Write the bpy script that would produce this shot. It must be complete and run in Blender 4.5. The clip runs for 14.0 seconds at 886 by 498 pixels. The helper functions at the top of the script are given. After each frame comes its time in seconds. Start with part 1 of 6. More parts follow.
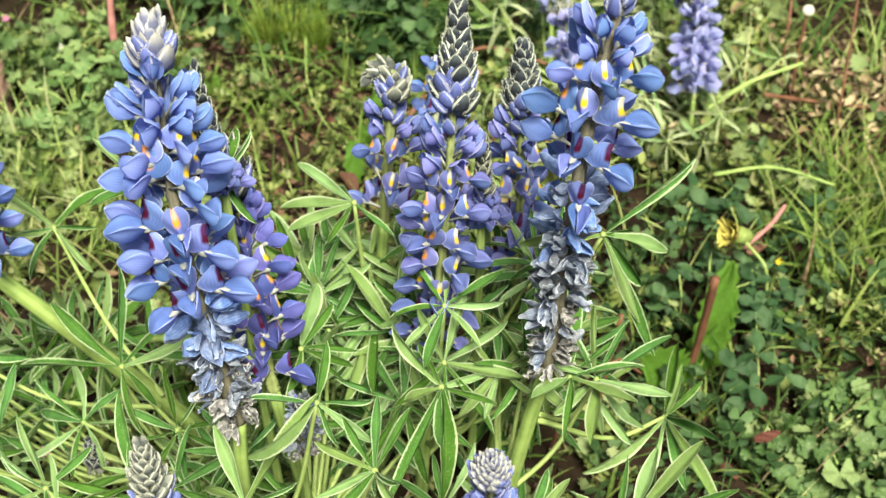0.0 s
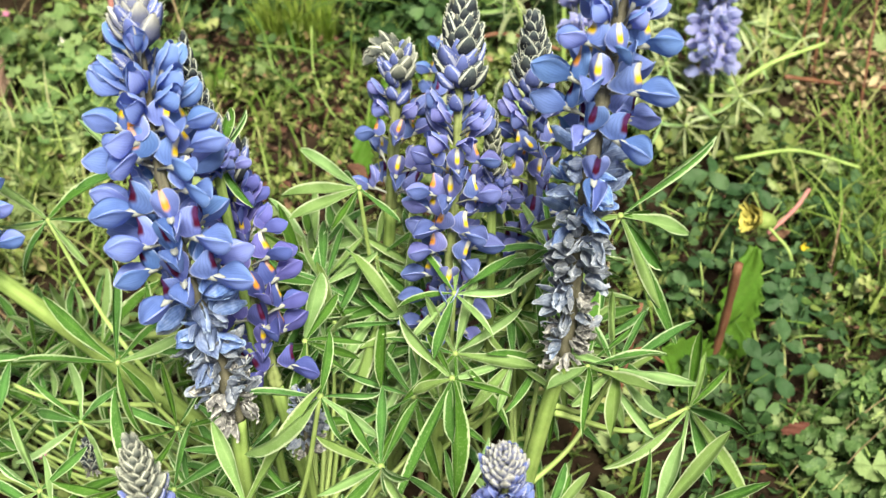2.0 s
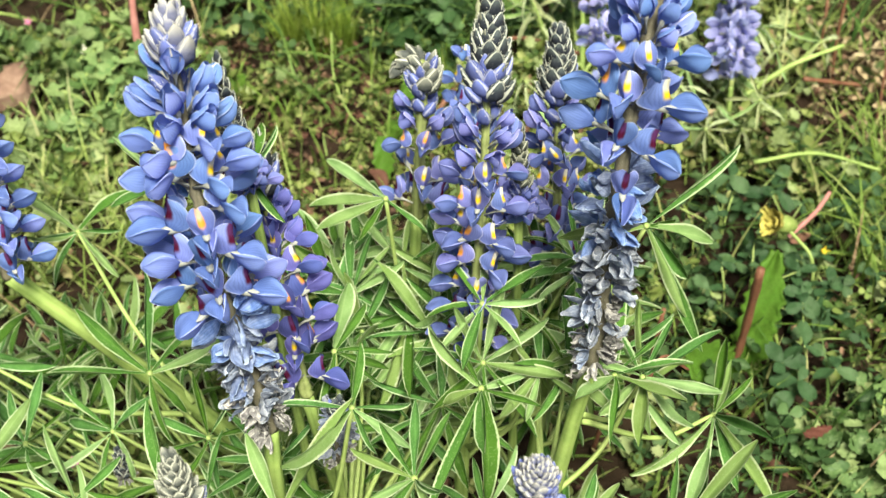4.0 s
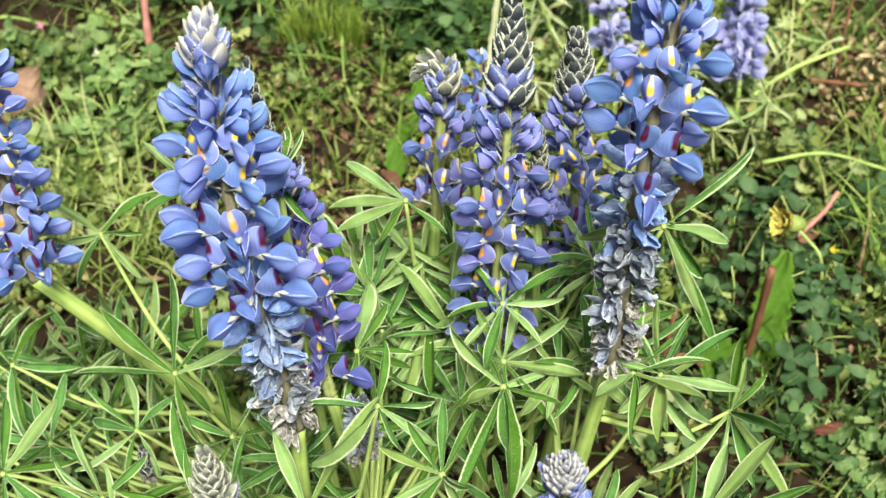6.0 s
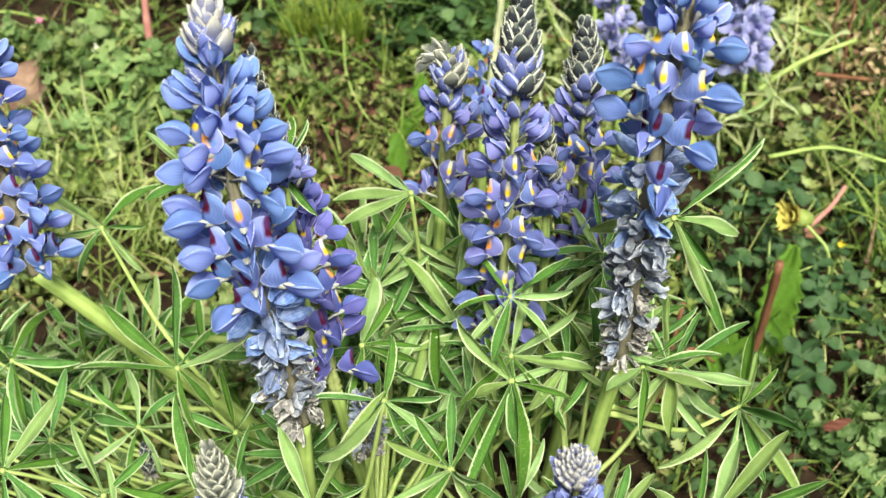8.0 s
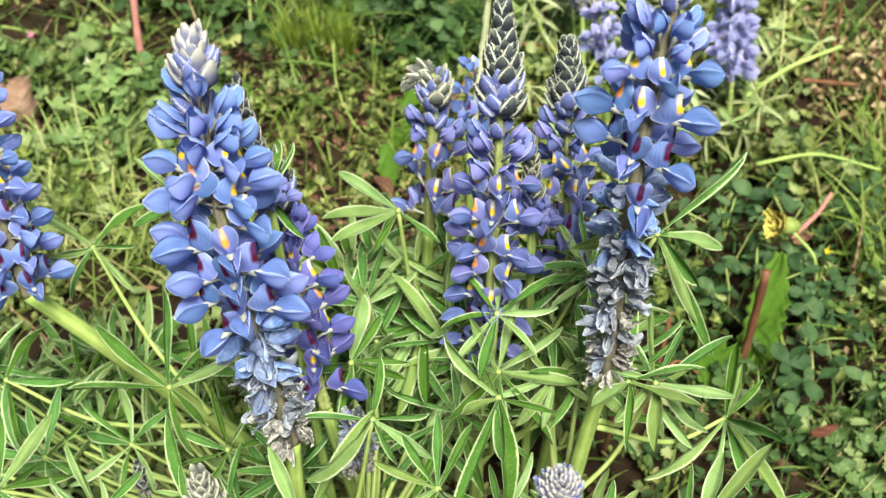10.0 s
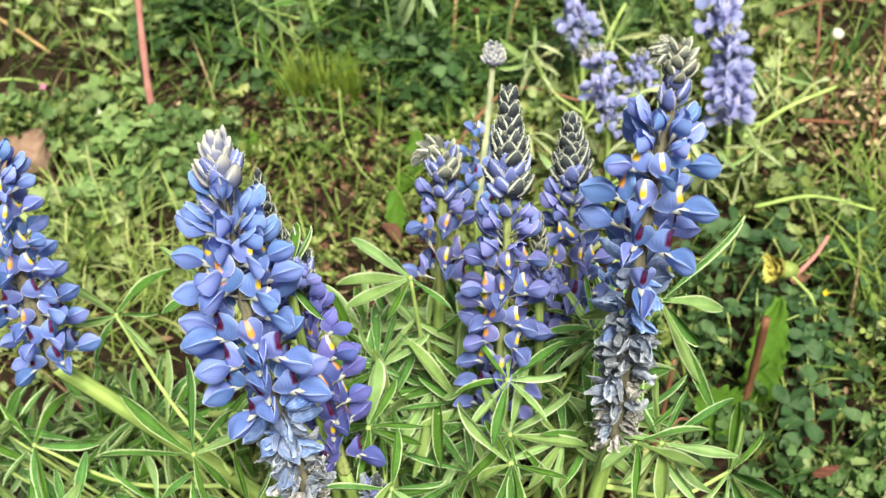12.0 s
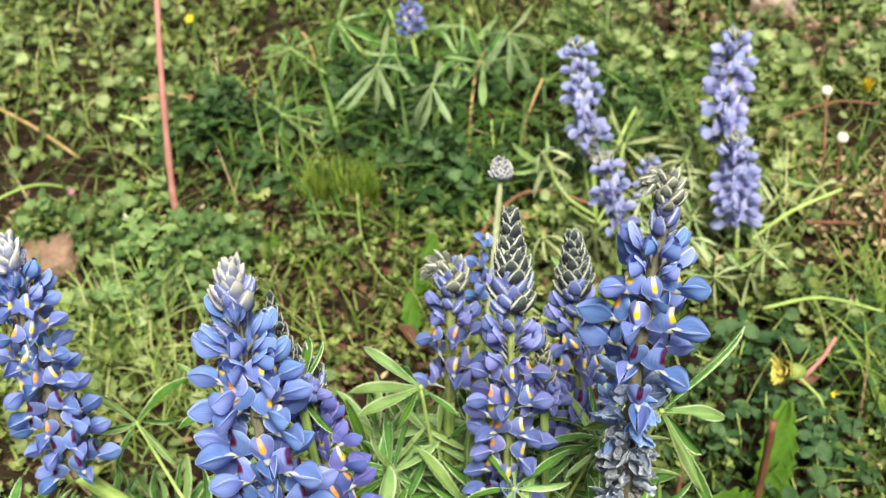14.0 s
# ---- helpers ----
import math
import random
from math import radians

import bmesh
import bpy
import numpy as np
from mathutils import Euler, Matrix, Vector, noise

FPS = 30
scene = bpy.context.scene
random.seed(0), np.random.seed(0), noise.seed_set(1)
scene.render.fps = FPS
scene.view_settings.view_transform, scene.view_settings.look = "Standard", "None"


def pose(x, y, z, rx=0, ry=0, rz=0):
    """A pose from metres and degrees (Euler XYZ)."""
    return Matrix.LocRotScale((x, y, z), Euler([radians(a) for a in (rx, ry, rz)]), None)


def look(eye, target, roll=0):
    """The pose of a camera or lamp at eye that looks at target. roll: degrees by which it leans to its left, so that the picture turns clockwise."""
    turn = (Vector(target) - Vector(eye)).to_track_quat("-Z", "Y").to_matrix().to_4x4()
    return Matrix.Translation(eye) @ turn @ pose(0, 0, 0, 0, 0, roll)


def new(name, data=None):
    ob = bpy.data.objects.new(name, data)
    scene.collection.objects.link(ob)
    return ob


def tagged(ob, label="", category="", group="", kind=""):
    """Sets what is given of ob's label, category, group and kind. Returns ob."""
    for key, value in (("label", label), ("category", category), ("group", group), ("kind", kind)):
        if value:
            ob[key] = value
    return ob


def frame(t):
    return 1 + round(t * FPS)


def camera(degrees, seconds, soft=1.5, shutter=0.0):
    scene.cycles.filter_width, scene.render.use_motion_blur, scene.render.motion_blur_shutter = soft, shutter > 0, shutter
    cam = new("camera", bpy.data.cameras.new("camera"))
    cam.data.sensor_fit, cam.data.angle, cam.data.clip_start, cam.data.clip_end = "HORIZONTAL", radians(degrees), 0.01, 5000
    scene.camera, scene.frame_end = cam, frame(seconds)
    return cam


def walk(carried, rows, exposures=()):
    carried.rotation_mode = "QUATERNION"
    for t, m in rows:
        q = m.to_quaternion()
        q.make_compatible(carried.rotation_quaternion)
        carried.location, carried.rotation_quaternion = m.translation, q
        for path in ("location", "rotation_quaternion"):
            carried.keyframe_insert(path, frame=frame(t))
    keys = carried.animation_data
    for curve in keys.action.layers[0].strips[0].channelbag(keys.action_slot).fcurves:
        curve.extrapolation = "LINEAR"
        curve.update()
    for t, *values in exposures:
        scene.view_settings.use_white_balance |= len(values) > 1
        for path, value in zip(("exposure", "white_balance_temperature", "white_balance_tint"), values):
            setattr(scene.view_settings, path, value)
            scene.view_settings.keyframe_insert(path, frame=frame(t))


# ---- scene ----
cam = camera(39.9, 14.0, soft=1.4)
# a phone's small lens opening, held on the flowers in front
cam.data.dof.use_dof, cam.data.dof.focus_distance, cam.data.dof.aperture_fstop = True, 0.67, 14.0
METRES, EYE, TILT, LEAN, TURN = 0.26, 0.9, -46.0, 0.0, 0.0
ROWS = [
    (0.0, 0.0, 0.0, 0.0, 0.0, 0.0, -0.0),
    (0.5, 0.015, 0.0412, 0.0375, 0.9, 0.04, 0.24),
    (1.0, 0.0366, 0.0763, 0.056, 0.88, 0.0, 0.49),
    (1.5, 0.0487, 0.107, 0.0249, 0.84, 0.03, 0.87),
    (2.0, 0.0178, 0.1474, -0.0402, 0.8, 0.11, 0.88),
    (2.5, 0.0161, 0.1455, -0.057, 0.78, 0.12, 0.86),
    (3.0, -0.0248, 0.1198, -0.0955, 0.84, 0.05, 0.87),
    (3.5, -0.0371, 0.1227, -0.0828, 1.07, -0.04, 0.87),
    (4.0, -0.0161, 0.116, -0.0023, 1.38, -0.12, 1.26),
    (6.5, -0.0795, 0.0629, -0.0006, 1.27, -0.13, 1.49),
    (7.0, -0.083, 0.0805, -0.0149, 1.24, -0.13, 1.47),
    (7.5, -0.0886, 0.0955, -0.0178, 1.21, -0.12, 1.49),
    (8.0, -0.0909, 0.109, -0.0158, 1.18, -0.12, 1.54),
    (10.5, -0.0492, 0.0584, 0.0461, 1.03, -0.26, 2.48),
    (11.0, -0.039, 0.0431, 0.0526, 0.98, -0.29, 2.74),
    (11.5, -0.0505, 0.0207, 0.0815, 0.95, -0.34, 2.99),
    (12.0, -0.0776, -0.047, 0.1896, 1.12, 0.03, 3.3),
    (12.5, -0.0749, -0.0502, 0.1995, 1.24, 0.64, 3.35),
    (13.0, -0.0617, -0.1069, 0.2248, 1.53, 1.38, 3.39),
    (13.5, -0.0289, -0.1511, 0.2582, 2.14, 2.99, 3.47),
    (14.0, -0.0234, -0.1658, 0.258, 2.36, 4.03, 3.5),
]
walk(cam, [(t, pose(0, 0, EYE, TILT, LEAN, TURN) @ pose(METRES * x, METRES * y, METRES * z, 90 + pitch, roll, yaw)) for t, x, y, z, yaw, pitch, roll in ROWS],
     exposures=[(0.0, 1.01, 7000, 3), (12.9, 1.01, 7000, 3), (13.5, 0.88, 7000, 3), (14.0, 0.88, 7000, 3)])

# ---- world and light: a bright day under thin cloud ----
SUN_UP, SUN_ROUND = 62.0, 164.0   # elevation; compass bearing of the sun, 0 = +y, clockwise
world = bpy.data.worlds.new("world")
scene.world = world
world.use_nodes = True
wn, wl = world.node_tree.nodes, world.node_tree.links
sky = wn.new("ShaderNodeTexSky")
sky.sky_type, sky.sun_disc = "NISHITA", False
sky.sun_elevation, sky.sun_rotation = radians(SUN_UP), radians(SUN_ROUND)
sky.dust_density, sky.air_density, sky.ozone_density = 7.0, 0.6, 0.5
wn["Background"].inputs["Strength"].default_value = 0.040
wl.new(sky.outputs["Color"], wn["Background"].inputs["Color"])
sun = new("sun", bpy.data.lights.new("sun", "SUN"))
sun.data.energy, sun.data.angle, sun.data.color = 5.0, radians(20), (1.0, 0.94, 0.80)
az, el = radians(SUN_ROUND), radians(SUN_UP)
sun.matrix_world = look((0, 0, 3), (-math.sin(az) * math.cos(el), -math.cos(az) * math.cos(el), 3 - math.sin(el)))

RNG = random.Random(7)


# ---- materials ----
class Mat:
    """Small helper round a node tree."""

    def __init__(self, name, rough=0.6, spec=0.4):
        self.mat = bpy.data.materials.new(name)
        self.mat.use_nodes = True
        self.n, self.l = self.mat.node_tree.nodes, self.mat.node_tree.links
        self.p = self.n["Principled BSDF"]
        self.p.inputs["Roughness"].default_value = rough
        self.p.inputs["Specular IOR Level"].default_value = spec

    def node(self, kind, **kw):
        nd = self.n.new(kind)
        for k, v in kw.items():
            nd.inputs[k.replace("_", " ")].default_value = v
        return nd

    def put(self, out, inp):
        self.l.new(out, inp)
        return self

    def uv(self):
        nd = self.n.new("ShaderNodeUVMap")
        nd.uv_map = "UVMap"
        sp = self.n.new("ShaderNodeSeparateXYZ")
        self.put(nd.outputs[0], sp.inputs[0])
        return nd.outputs[0], sp.outputs[0], sp.outputs[1]

    def coord(self, which="Object"):
        return self.n.new("ShaderNodeTexCoord").outputs[which]

    def noise(self, vec, scale, detail=3.0, rough=0.55):
        nd = self.node("ShaderNodeTexNoise", Scale=scale, Detail=detail, Roughness=rough)
        if vec is not None:
            self.put(vec, nd.inputs["Vector"])
        return nd.outputs[0]

    def ramp(self, fac, stops, ease="LINEAR"):
        nd = self.n.new("ShaderNodeValToRGB")
        cr = nd.color_ramp
        cr.interpolation = ease
        while len(cr.elements) < len(stops):
            cr.elements.new(0.5)
        for e, (pos, c) in zip(cr.elements, stops):
            e.position = pos
            e.color = (*c, 1) if len(c) == 3 else c
        self.put(fac, nd.inputs[0])
        return nd.outputs[0]

    def mix(self, fac, a, b, blend="MIX"):
        nd = self.n.new("ShaderNodeMix")
        nd.data_type, nd.blend_type = "RGBA", blend
        for val, idx in ((fac, 0), (a, 6), (b, 7)):
            if hasattr(val, "is_linked"):
                self.put(val, nd.inputs[idx])
            elif idx == 0:
                nd.inputs[0].default_value = val
            else:
                nd.inputs[idx].default_value = (*val, 1)
        return nd.outputs[2]

    def math(self, op, a, b=0.0):
        nd = self.n.new("ShaderNodeMath")
        nd.operation = op
        for val, idx in ((a, 0), (b, 1)):
            if hasattr(val, "is_linked"):
                self.put(val, nd.inputs[idx])
            else:
                nd.inputs[idx].default_value = val
        return nd.outputs[0]

    def step(self, val, lo, hi):
        nd = self.n.new("ShaderNodeMapRange")
        nd.interpolation_type = "SMOOTHSTEP"
        nd.inputs[1].default_value, nd.inputs[2].default_value = lo, hi
        self.put(val, nd.inputs[0])
        return nd.outputs[0]

    def rand(self):
        return self.n.new("ShaderNodeObjectInfo").outputs["Random"]

    def island(self):
        return self.n.new("ShaderNodeNewGeometry").outputs["Random Per Island"]

    def hsv(self, col, h=0.5, s=1.0, v=1.0):
        nd = self.n.new("ShaderNodeHueSaturation")
        for val, key in ((h, "Hue"), (s, "Saturation"), (v, "Value")):
            if hasattr(val, "is_linked"):
                self.put(val, nd.inputs[key])
            else:
                nd.inputs[key].default_value = val
        self.put(col, nd.inputs["Color"])
        return nd.outputs[0]

    def span(self, val, lo, hi):
        nd = self.n.new("ShaderNodeMapRange")
        nd.inputs[3].default_value, nd.inputs[4].default_value = lo, hi
        self.put(val, nd.inputs[0])
        return nd.outputs[0]

    def colour(self, col):
        self.put(col, self.p.inputs["Base Color"])
        return self

    def bump(self, height, strength=0.3, dist=0.001):
        nd = self.node("ShaderNodeBump", Strength=strength, Distance=dist)
        self.put(height, nd.inputs["Height"])
        self.put(nd.outputs[0], self.p.inputs["Normal"])
        return self

    def thin(self, col, share):
        """Lets part of the light through, as leaves and petals do."""
        tr = self.n.new("ShaderNodeBsdfTranslucent")
        self.put(col, tr.inputs["Color"])
        mx = self.n.new("ShaderNodeMixShader")
        mx.inputs[0].default_value = share
        self.put(self.p.outputs[0], mx.inputs[1])
        self.put(tr.outputs[0], mx.inputs[2])
        self.put(mx.outputs[0], self.n["Material Output"].inputs["Surface"])
        return self


def petal_mat(name, deep, light, rim, hue=0.012, stripe=None, thin_stripe=1.0):
    """Petal with fine veins along its length; stripe: (mark colour, colour at its tip)."""
    m = Mat(name, 0.75, 0.12)
    uv, u, v = m.uv()
    wig = m.noise(m.coord(), 5.0, 2.0)
    across = m.math("ADD", m.math("MULTIPLY", u, 46.0), m.math("MULTIPLY", wig, 5.0))
    vein = m.math("POWER", m.math("ABSOLUTE", m.math("SINE", across)), 0.45)
    col = m.mix(m.step(v, 0.0, 0.85), deep, light)
    col = m.mix(m.math("MULTIPLY", m.math("SUBTRACT", 1.0, vein), 0.40), col, tuple(c * 0.5 for c in deep))
    blotch = m.noise(m.coord(), 4.0, 3.0)
    col = m.mix(m.math("MULTIPLY", m.step(blotch, 0.45, 0.75), 0.35), col, light)
    edge = m.math("MAXIMUM", m.step(m.math("ABSOLUTE", m.math("SUBTRACT", u, 0.5)), 0.45, 0.5), m.step(v, 0.955, 1.0))
    col = m.mix(m.math("MULTIPLY", edge, 0.72), col, rim)
    r = m.rand()
    col = m.hsv(col, m.span(r, 0.5 - hue, 0.5 + hue), m.span(r, 1.0, 0.86), m.span(r, 0.84, 1.16))
    if stripe:
        d = m.math("ABSOLUTE", m.math("SUBTRACT", u, 0.5))
        inside = m.math("MULTIPLY", m.math("SUBTRACT", 1.0, m.step(m.math("ADD", d, m.math("MULTIPLY", wig, 0.05)), 0.12 * thin_stripe, 0.19 * thin_stripe)), m.step(v, 0.22, 0.42))
        col = m.mix(inside, col, m.mix(m.step(v, 0.50, 0.72), stripe[0], stripe[1]))
    m.colour(col).bump(vein, 0.07, 0.012).thin(col, 0.30)
    return m.mat


BLUE, BLUE_L, BLUE_R = (0.090, 0.162, 0.55), (0.175, 0.285, 0.76), (0.50, 0.57, 0.88)
VIO, VIO_L, VIO_R = (0.094, 0.132, 0.45), (0.185, 0.240, 0.68), (0.55, 0.57, 0.84)
IND, IND_L, IND_R = (0.062, 0.076, 0.36), (0.112, 0.135, 0.53), (0.36, 0.36, 0.74)
LIL, LIL_L, LIL_R = (0.23, 0.255, 0.60), (0.36, 0.40, 0.78), (0.56, 0.58, 0.86)
YEL, WHI, ORA, RED = (0.86, 0.60, 0.03), (0.82, 0.80, 0.68), (0.88, 0.36, 0.06), (0.075, 0.006, 0.030)
WING = {"blue": petal_mat("wing_blue", BLUE, BLUE_L, BLUE_R), "violet": petal_mat("wing_violet", VIO, VIO_L, VIO_R),
        "lilac": petal_mat("wing_lilac", LIL, LIL_L, LIL_R), "indigo": petal_mat("wing_indigo", IND, IND_L, IND_R)}
BANNER = {}
for key, (a, b, c) in {"blue": (BLUE, BLUE_L, BLUE_R), "violet": (VIO, VIO_L, VIO_R), "lilac": (LIL, LIL_L, LIL_R), "indigo": (IND, IND_L, IND_R)}.items():
    BANNER[key] = {"pale": petal_mat("banner_folded_" + key, a, b, c, stripe=(tuple(0.5 * q + 0.25 for q in b), WHI), thin_stripe=0.35), "yellow": petal_mat("banner_yellow_" + key, a, b, c, stripe=(YEL, WHI)),
                   "orange": petal_mat("banner_orange_" + key, a, b, c, stripe=(ORA, (0.86, 0.55, 0.42))),
                   "red": petal_mat("banner_red_" + key, a, b, c, stripe=(RED, (0.10, 0.03, 0.12)))}


def wither_mat(name, a, b, c):
    m = Mat(name, 0.85, 0.15)
    o = m.coord()
    n1, n2 = m.noise(o, 4.5, 4.0), m.noise(o, 19.0, 3.0)
    col = m.ramp(n1, [(0.34, a), (0.5, b), (0.66, c)])
    col = m.mix(m.math("MULTIPLY", m.step(n2, 0.56, 0.8), 0.35), col, tuple(x * 0.5 for x in a))
    uv, u, v = m.uv()
    edge = m.math("MAXIMUM", m.step(m.math("ABSOLUTE", m.math("SUBTRACT", u, 0.5)), 0.40, 0.48), m.step(v, 0.90, 0.98))
    col = m.mix(m.math("MULTIPLY", edge, 0.6), col, tuple(min(0.8, q * 1.5) for q in c))
    lines = m.math("POWER", m.math("ABSOLUTE", m.math("SINE", m.math("MULTIPLY", u, 24.0))), 0.5)
    col = m.mix(m.math("MULTIPLY", m.math("SUBTRACT", 1.0, lines), 0.5), col, tuple(x * 0.5 for x in a))
    col = m.hsv(col, 0.5, m.span(m.rand(), 0.75, 1.15), m.span(m.rand(), 0.75, 1.25))
    m.colour(col).bump(n2, 0.3, 0.03).thin(col, 0.2)
    return m.mat


WITHER = [wither_mat("faded_blue_petal", (0.115, 0.180, 0.43), (0.195, 0.285, 0.57), (0.31, 0.40, 0.68)),
          wither_mat("withered_slate_petal", (0.115, 0.15, 0.245), (0.22, 0.265, 0.375), (0.39, 0.43, 0.52)),
          wither_mat("withered_grey_petal", (0.11, 0.11, 0.12), (0.265, 0.267, 0.285), (0.49, 0.49, 0.485)),
          wither_mat("dry_calyx", (0.085, 0.070, 0.052), (0.21, 0.185, 0.15), (0.42, 0.39, 0.33))]


def bud_mat(name, low, mid, tip, hair):
    m = Mat(name, 0.8, 0.2)
    uv, u, v = m.uv()
    col = m.ramp(v, [(0.0, low), (0.32, mid), (0.62, mid), (0.92, tip)])
    o = m.coord()
    fuzz = m.noise(o, 24.0, 2.0)
    rim = m.math("MAXIMUM", m.math("MULTIPLY", m.math("SUBTRACT", 1.0, m.step(m.math("ABSOLUTE", m.math("SUBTRACT", m.math("ABSOLUTE", m.math("SUBTRACT", u, 0.5)), 0.205)), 0.018, 0.045)), m.step(v, 0.12, 0.3)), m.step(v, 0.93, 0.99))
    col = m.mix(m.math("MULTIPLY", rim, 0.80), col, hair)
    col = m.mix(m.math("MULTIPLY", m.step(fuzz, 0.5, 0.75), 0.10), col, hair)
    col = m.hsv(col, 0.5, 1.0, m.span(m.rand(), 0.75, 1.2))
    m.colour(col).bump(fuzz, 0.25, 0.02)
    m.p.inputs["Sheen Weight"].default_value = 0.03
    return m.mat


BUD = {"pale": bud_mat("bud_pale", (0.16, 0.19, 0.17), (0.20, 0.22, 0.36), (0.46, 0.47, 0.50), (0.60, 0.61, 0.60)),
       "dark": bud_mat("bud_dark", (0.055, 0.072, 0.060), (0.015, 0.021, 0.036), (0.07, 0.09, 0.10), (0.50, 0.54, 0.49)),
       "green": bud_mat("bud_green", (0.14, 0.18, 0.10), (0.055, 0.068, 0.062), (0.22, 0.24, 0.19), (0.52, 0.54, 0.46)),
       # near-black base: the dark gaps between packed buds, shaded in the colour
       "white": bud_mat("bud_white", (0.018, 0.022, 0.045), (0.13, 0.145, 0.25), (0.37, 0.38, 0.38), (0.45, 0.46, 0.455)),
       "wool": bud_mat("bud_woolly", (0.15, 0.18, 0.13), (0.085, 0.10, 0.10), (0.25, 0.27, 0.24), (0.56, 0.58, 0.52)),
       "blue": bud_mat("bud_blue", (0.13, 0.15, 0.13), (0.075, 0.100, 0.30), (0.125, 0.165, 0.46), (0.36, 0.39, 0.54))}


def hair_mat():
    m = Mat("pale_hair", 0.8, 0.2)
    col = m.mix(m.noise(m.coord(), 8.0, 2.0), (0.52, 0.55, 0.47), (0.72, 0.73, 0.68))
    m.colour(col).thin(col, 0.35)
    return m.mat


HAIR = hair_mat()


def stem_mat(name, a, b, streak=0.4):
    m = Mat(name, 0.6, 0.35)
    uv, u, v = m.uv()
    n1 = m.noise(m.coord(), 60.0, 4.0)
    fine = m.noise(m.coord(), 1500.0, 2.0)
    col = m.mix(m.step(n1, 0.3, 0.7), a, b)
    lines = m.math("ABSOLUTE", m.math("SINE", m.math("MULTIPLY", u, 19.0)))
    col = m.mix(m.math("MULTIPLY", lines, streak * 0.5), col, tuple(min(1, c * 1.6 + 0.03) for c in b))
    col = m.mix(m.math("MULTIPLY", m.step(fine, 0.55, 0.8), 0.3), col, (0.5, 0.55, 0.4))
    m.colour(col).bump(fine, 0.4, 0.0004)
    return m.mat


WOOLSTEM = stem_mat("woolly_stem", (0.24, 0.28, 0.17), (0.38, 0.41, 0.28))
STEM = stem_mat("lupin_stem", (0.12, 0.20, 0.045), (0.225, 0.32, 0.09), 0.6)
AXIS = stem_mat("spike_axis", (0.045, 0.043, 0.030), (0.120, 0.112, 0.078), 0.7)
GREEN_AXIS = stem_mat("green_spike_axis", (0.105, 0.130, 0.045), (0.215, 0.265, 0.095), 0.6)
PETIOLE = stem_mat("leaf_stalk", (0.20, 0.30, 0.075), (0.32, 0.42, 0.15))
CALYX = stem_mat("calyx", (0.18, 0.20, 0.19), (0.34, 0.36, 0.35))
DRYSTEM = stem_mat("dry_stem", (0.20, 0.13, 0.06), (0.36, 0.25, 0.12))
REDSTEM = stem_mat("red_stem", (0.09, 0.035, 0.02), (0.17, 0.07, 0.04))
PINKSTEM = stem_mat("pink_stem", (0.28, 0.112, 0.108), (0.39, 0.185, 0.175))


def leaflet_mat(name, dark, light, vein, edge):
    m = Mat(name, 0.62, 0.14)
    uv, u, v = m.uv()
    d = m.math("ABSOLUTE", m.math("SUBTRACT", u, 0.5))
    o = m.coord()
    blot = m.noise(o, 2.6, 4.0)
    fine = m.noise(o, 55.0, 2.0)
    col = m.mix(m.step(blot, 0.3, 0.7), dark, light)
    slant = m.math("SUBTRACT", m.math("MULTIPLY", v, 95.0), m.math("MULTIPLY", d, 60.0))
    rib = m.math("POWER", m.math("ABSOLUTE", m.math("SINE", slant)), 6.0)
    col = m.mix(m.math("MULTIPLY", rib, 0.22), col, vein)
    col = m.mix(m.math("MULTIPLY", m.math("SUBTRACT", 1.0, m.step(d, 0.015, 0.05)), 0.40), col, vein)
    col = m.mix(m.math("MULTIPLY", m.step(fine, 0.52, 0.8), 0.25), col, edge)
    col = m.mix(m.math("MULTIPLY", m.step(m.math("ADD", d, m.math("MULTIPLY", m.math("SUBTRACT", fine, 0.5), 0.16)), 0.385, 0.45), 0.92), col, edge)
    r = m.rand()
    col = m.hsv(col, m.span(r, 0.515, 0.485), m.span(r, 0.9, 1.1), m.span(r, 1.2, 0.8))
    m.colour(col).bump(m.math("ADD", rib, fine), 0.4, 0.014).thin(col, 0.20)
    return m.mat


LEAF_TOP = leaflet_mat("lupin_leaf_top", (0.038, 0.122, 0.019), (0.082, 0.215, 0.042), (0.15, 0.31, 0.075), (0.50, 0.65, 0.39))
LEAF_UNDER = leaflet_mat("lupin_leaf_under", (0.155, 0.285, 0.080), (0.235, 0.38, 0.140), (0.34, 0.48, 0.21), (0.55, 0.66, 0.44))
LEAF_SILVER = leaflet_mat("lupin_leaf_silvery", (0.15, 0.24, 0.10), (0.24, 0.335, 0.18), (0.30, 0.39, 0.22), (0.46, 0.53, 0.37))
LEAF_YELLOW = leaflet_mat("lupin_leaf_yellowing", (0.25, 0.33, 0.15), (0.40, 0.46, 0.26), (0.48, 0.52, 0.33), (0.52, 0.55, 0.40))


def herb_mat(name, stops, rough=0.55, share=0.25, single=False):
    m = Mat(name, rough, 0.22)
    o = m.coord()
    col = m.ramp(m.rand() if single else m.island(), stops)
    n1, n2 = m.noise(o, 9.0, 3.0), m.noise(o, 330.0, 3.0)
    # leaf tone varies by clump; the dark end paints in shade between leaves
    patch = m.noise(o, 42.0, 2.0)
    col = m.hsv(col, m.span(n1, 0.485, 0.512), 1.0, m.math("MULTIPLY", m.span(n1, 0.7, 1.35), m.span(patch, 0.6, 1.32)))
    col = m.mix(m.math("MULTIPLY", m.step(n2, 0.45, 0.8), 0.35), col, tuple(min(1, c * 1.5 + 0.03) for c in stops[-1][1]))
    m.colour(col).bump(n2, 0.3, 0.0008).thin(col, share)
    return m.mat


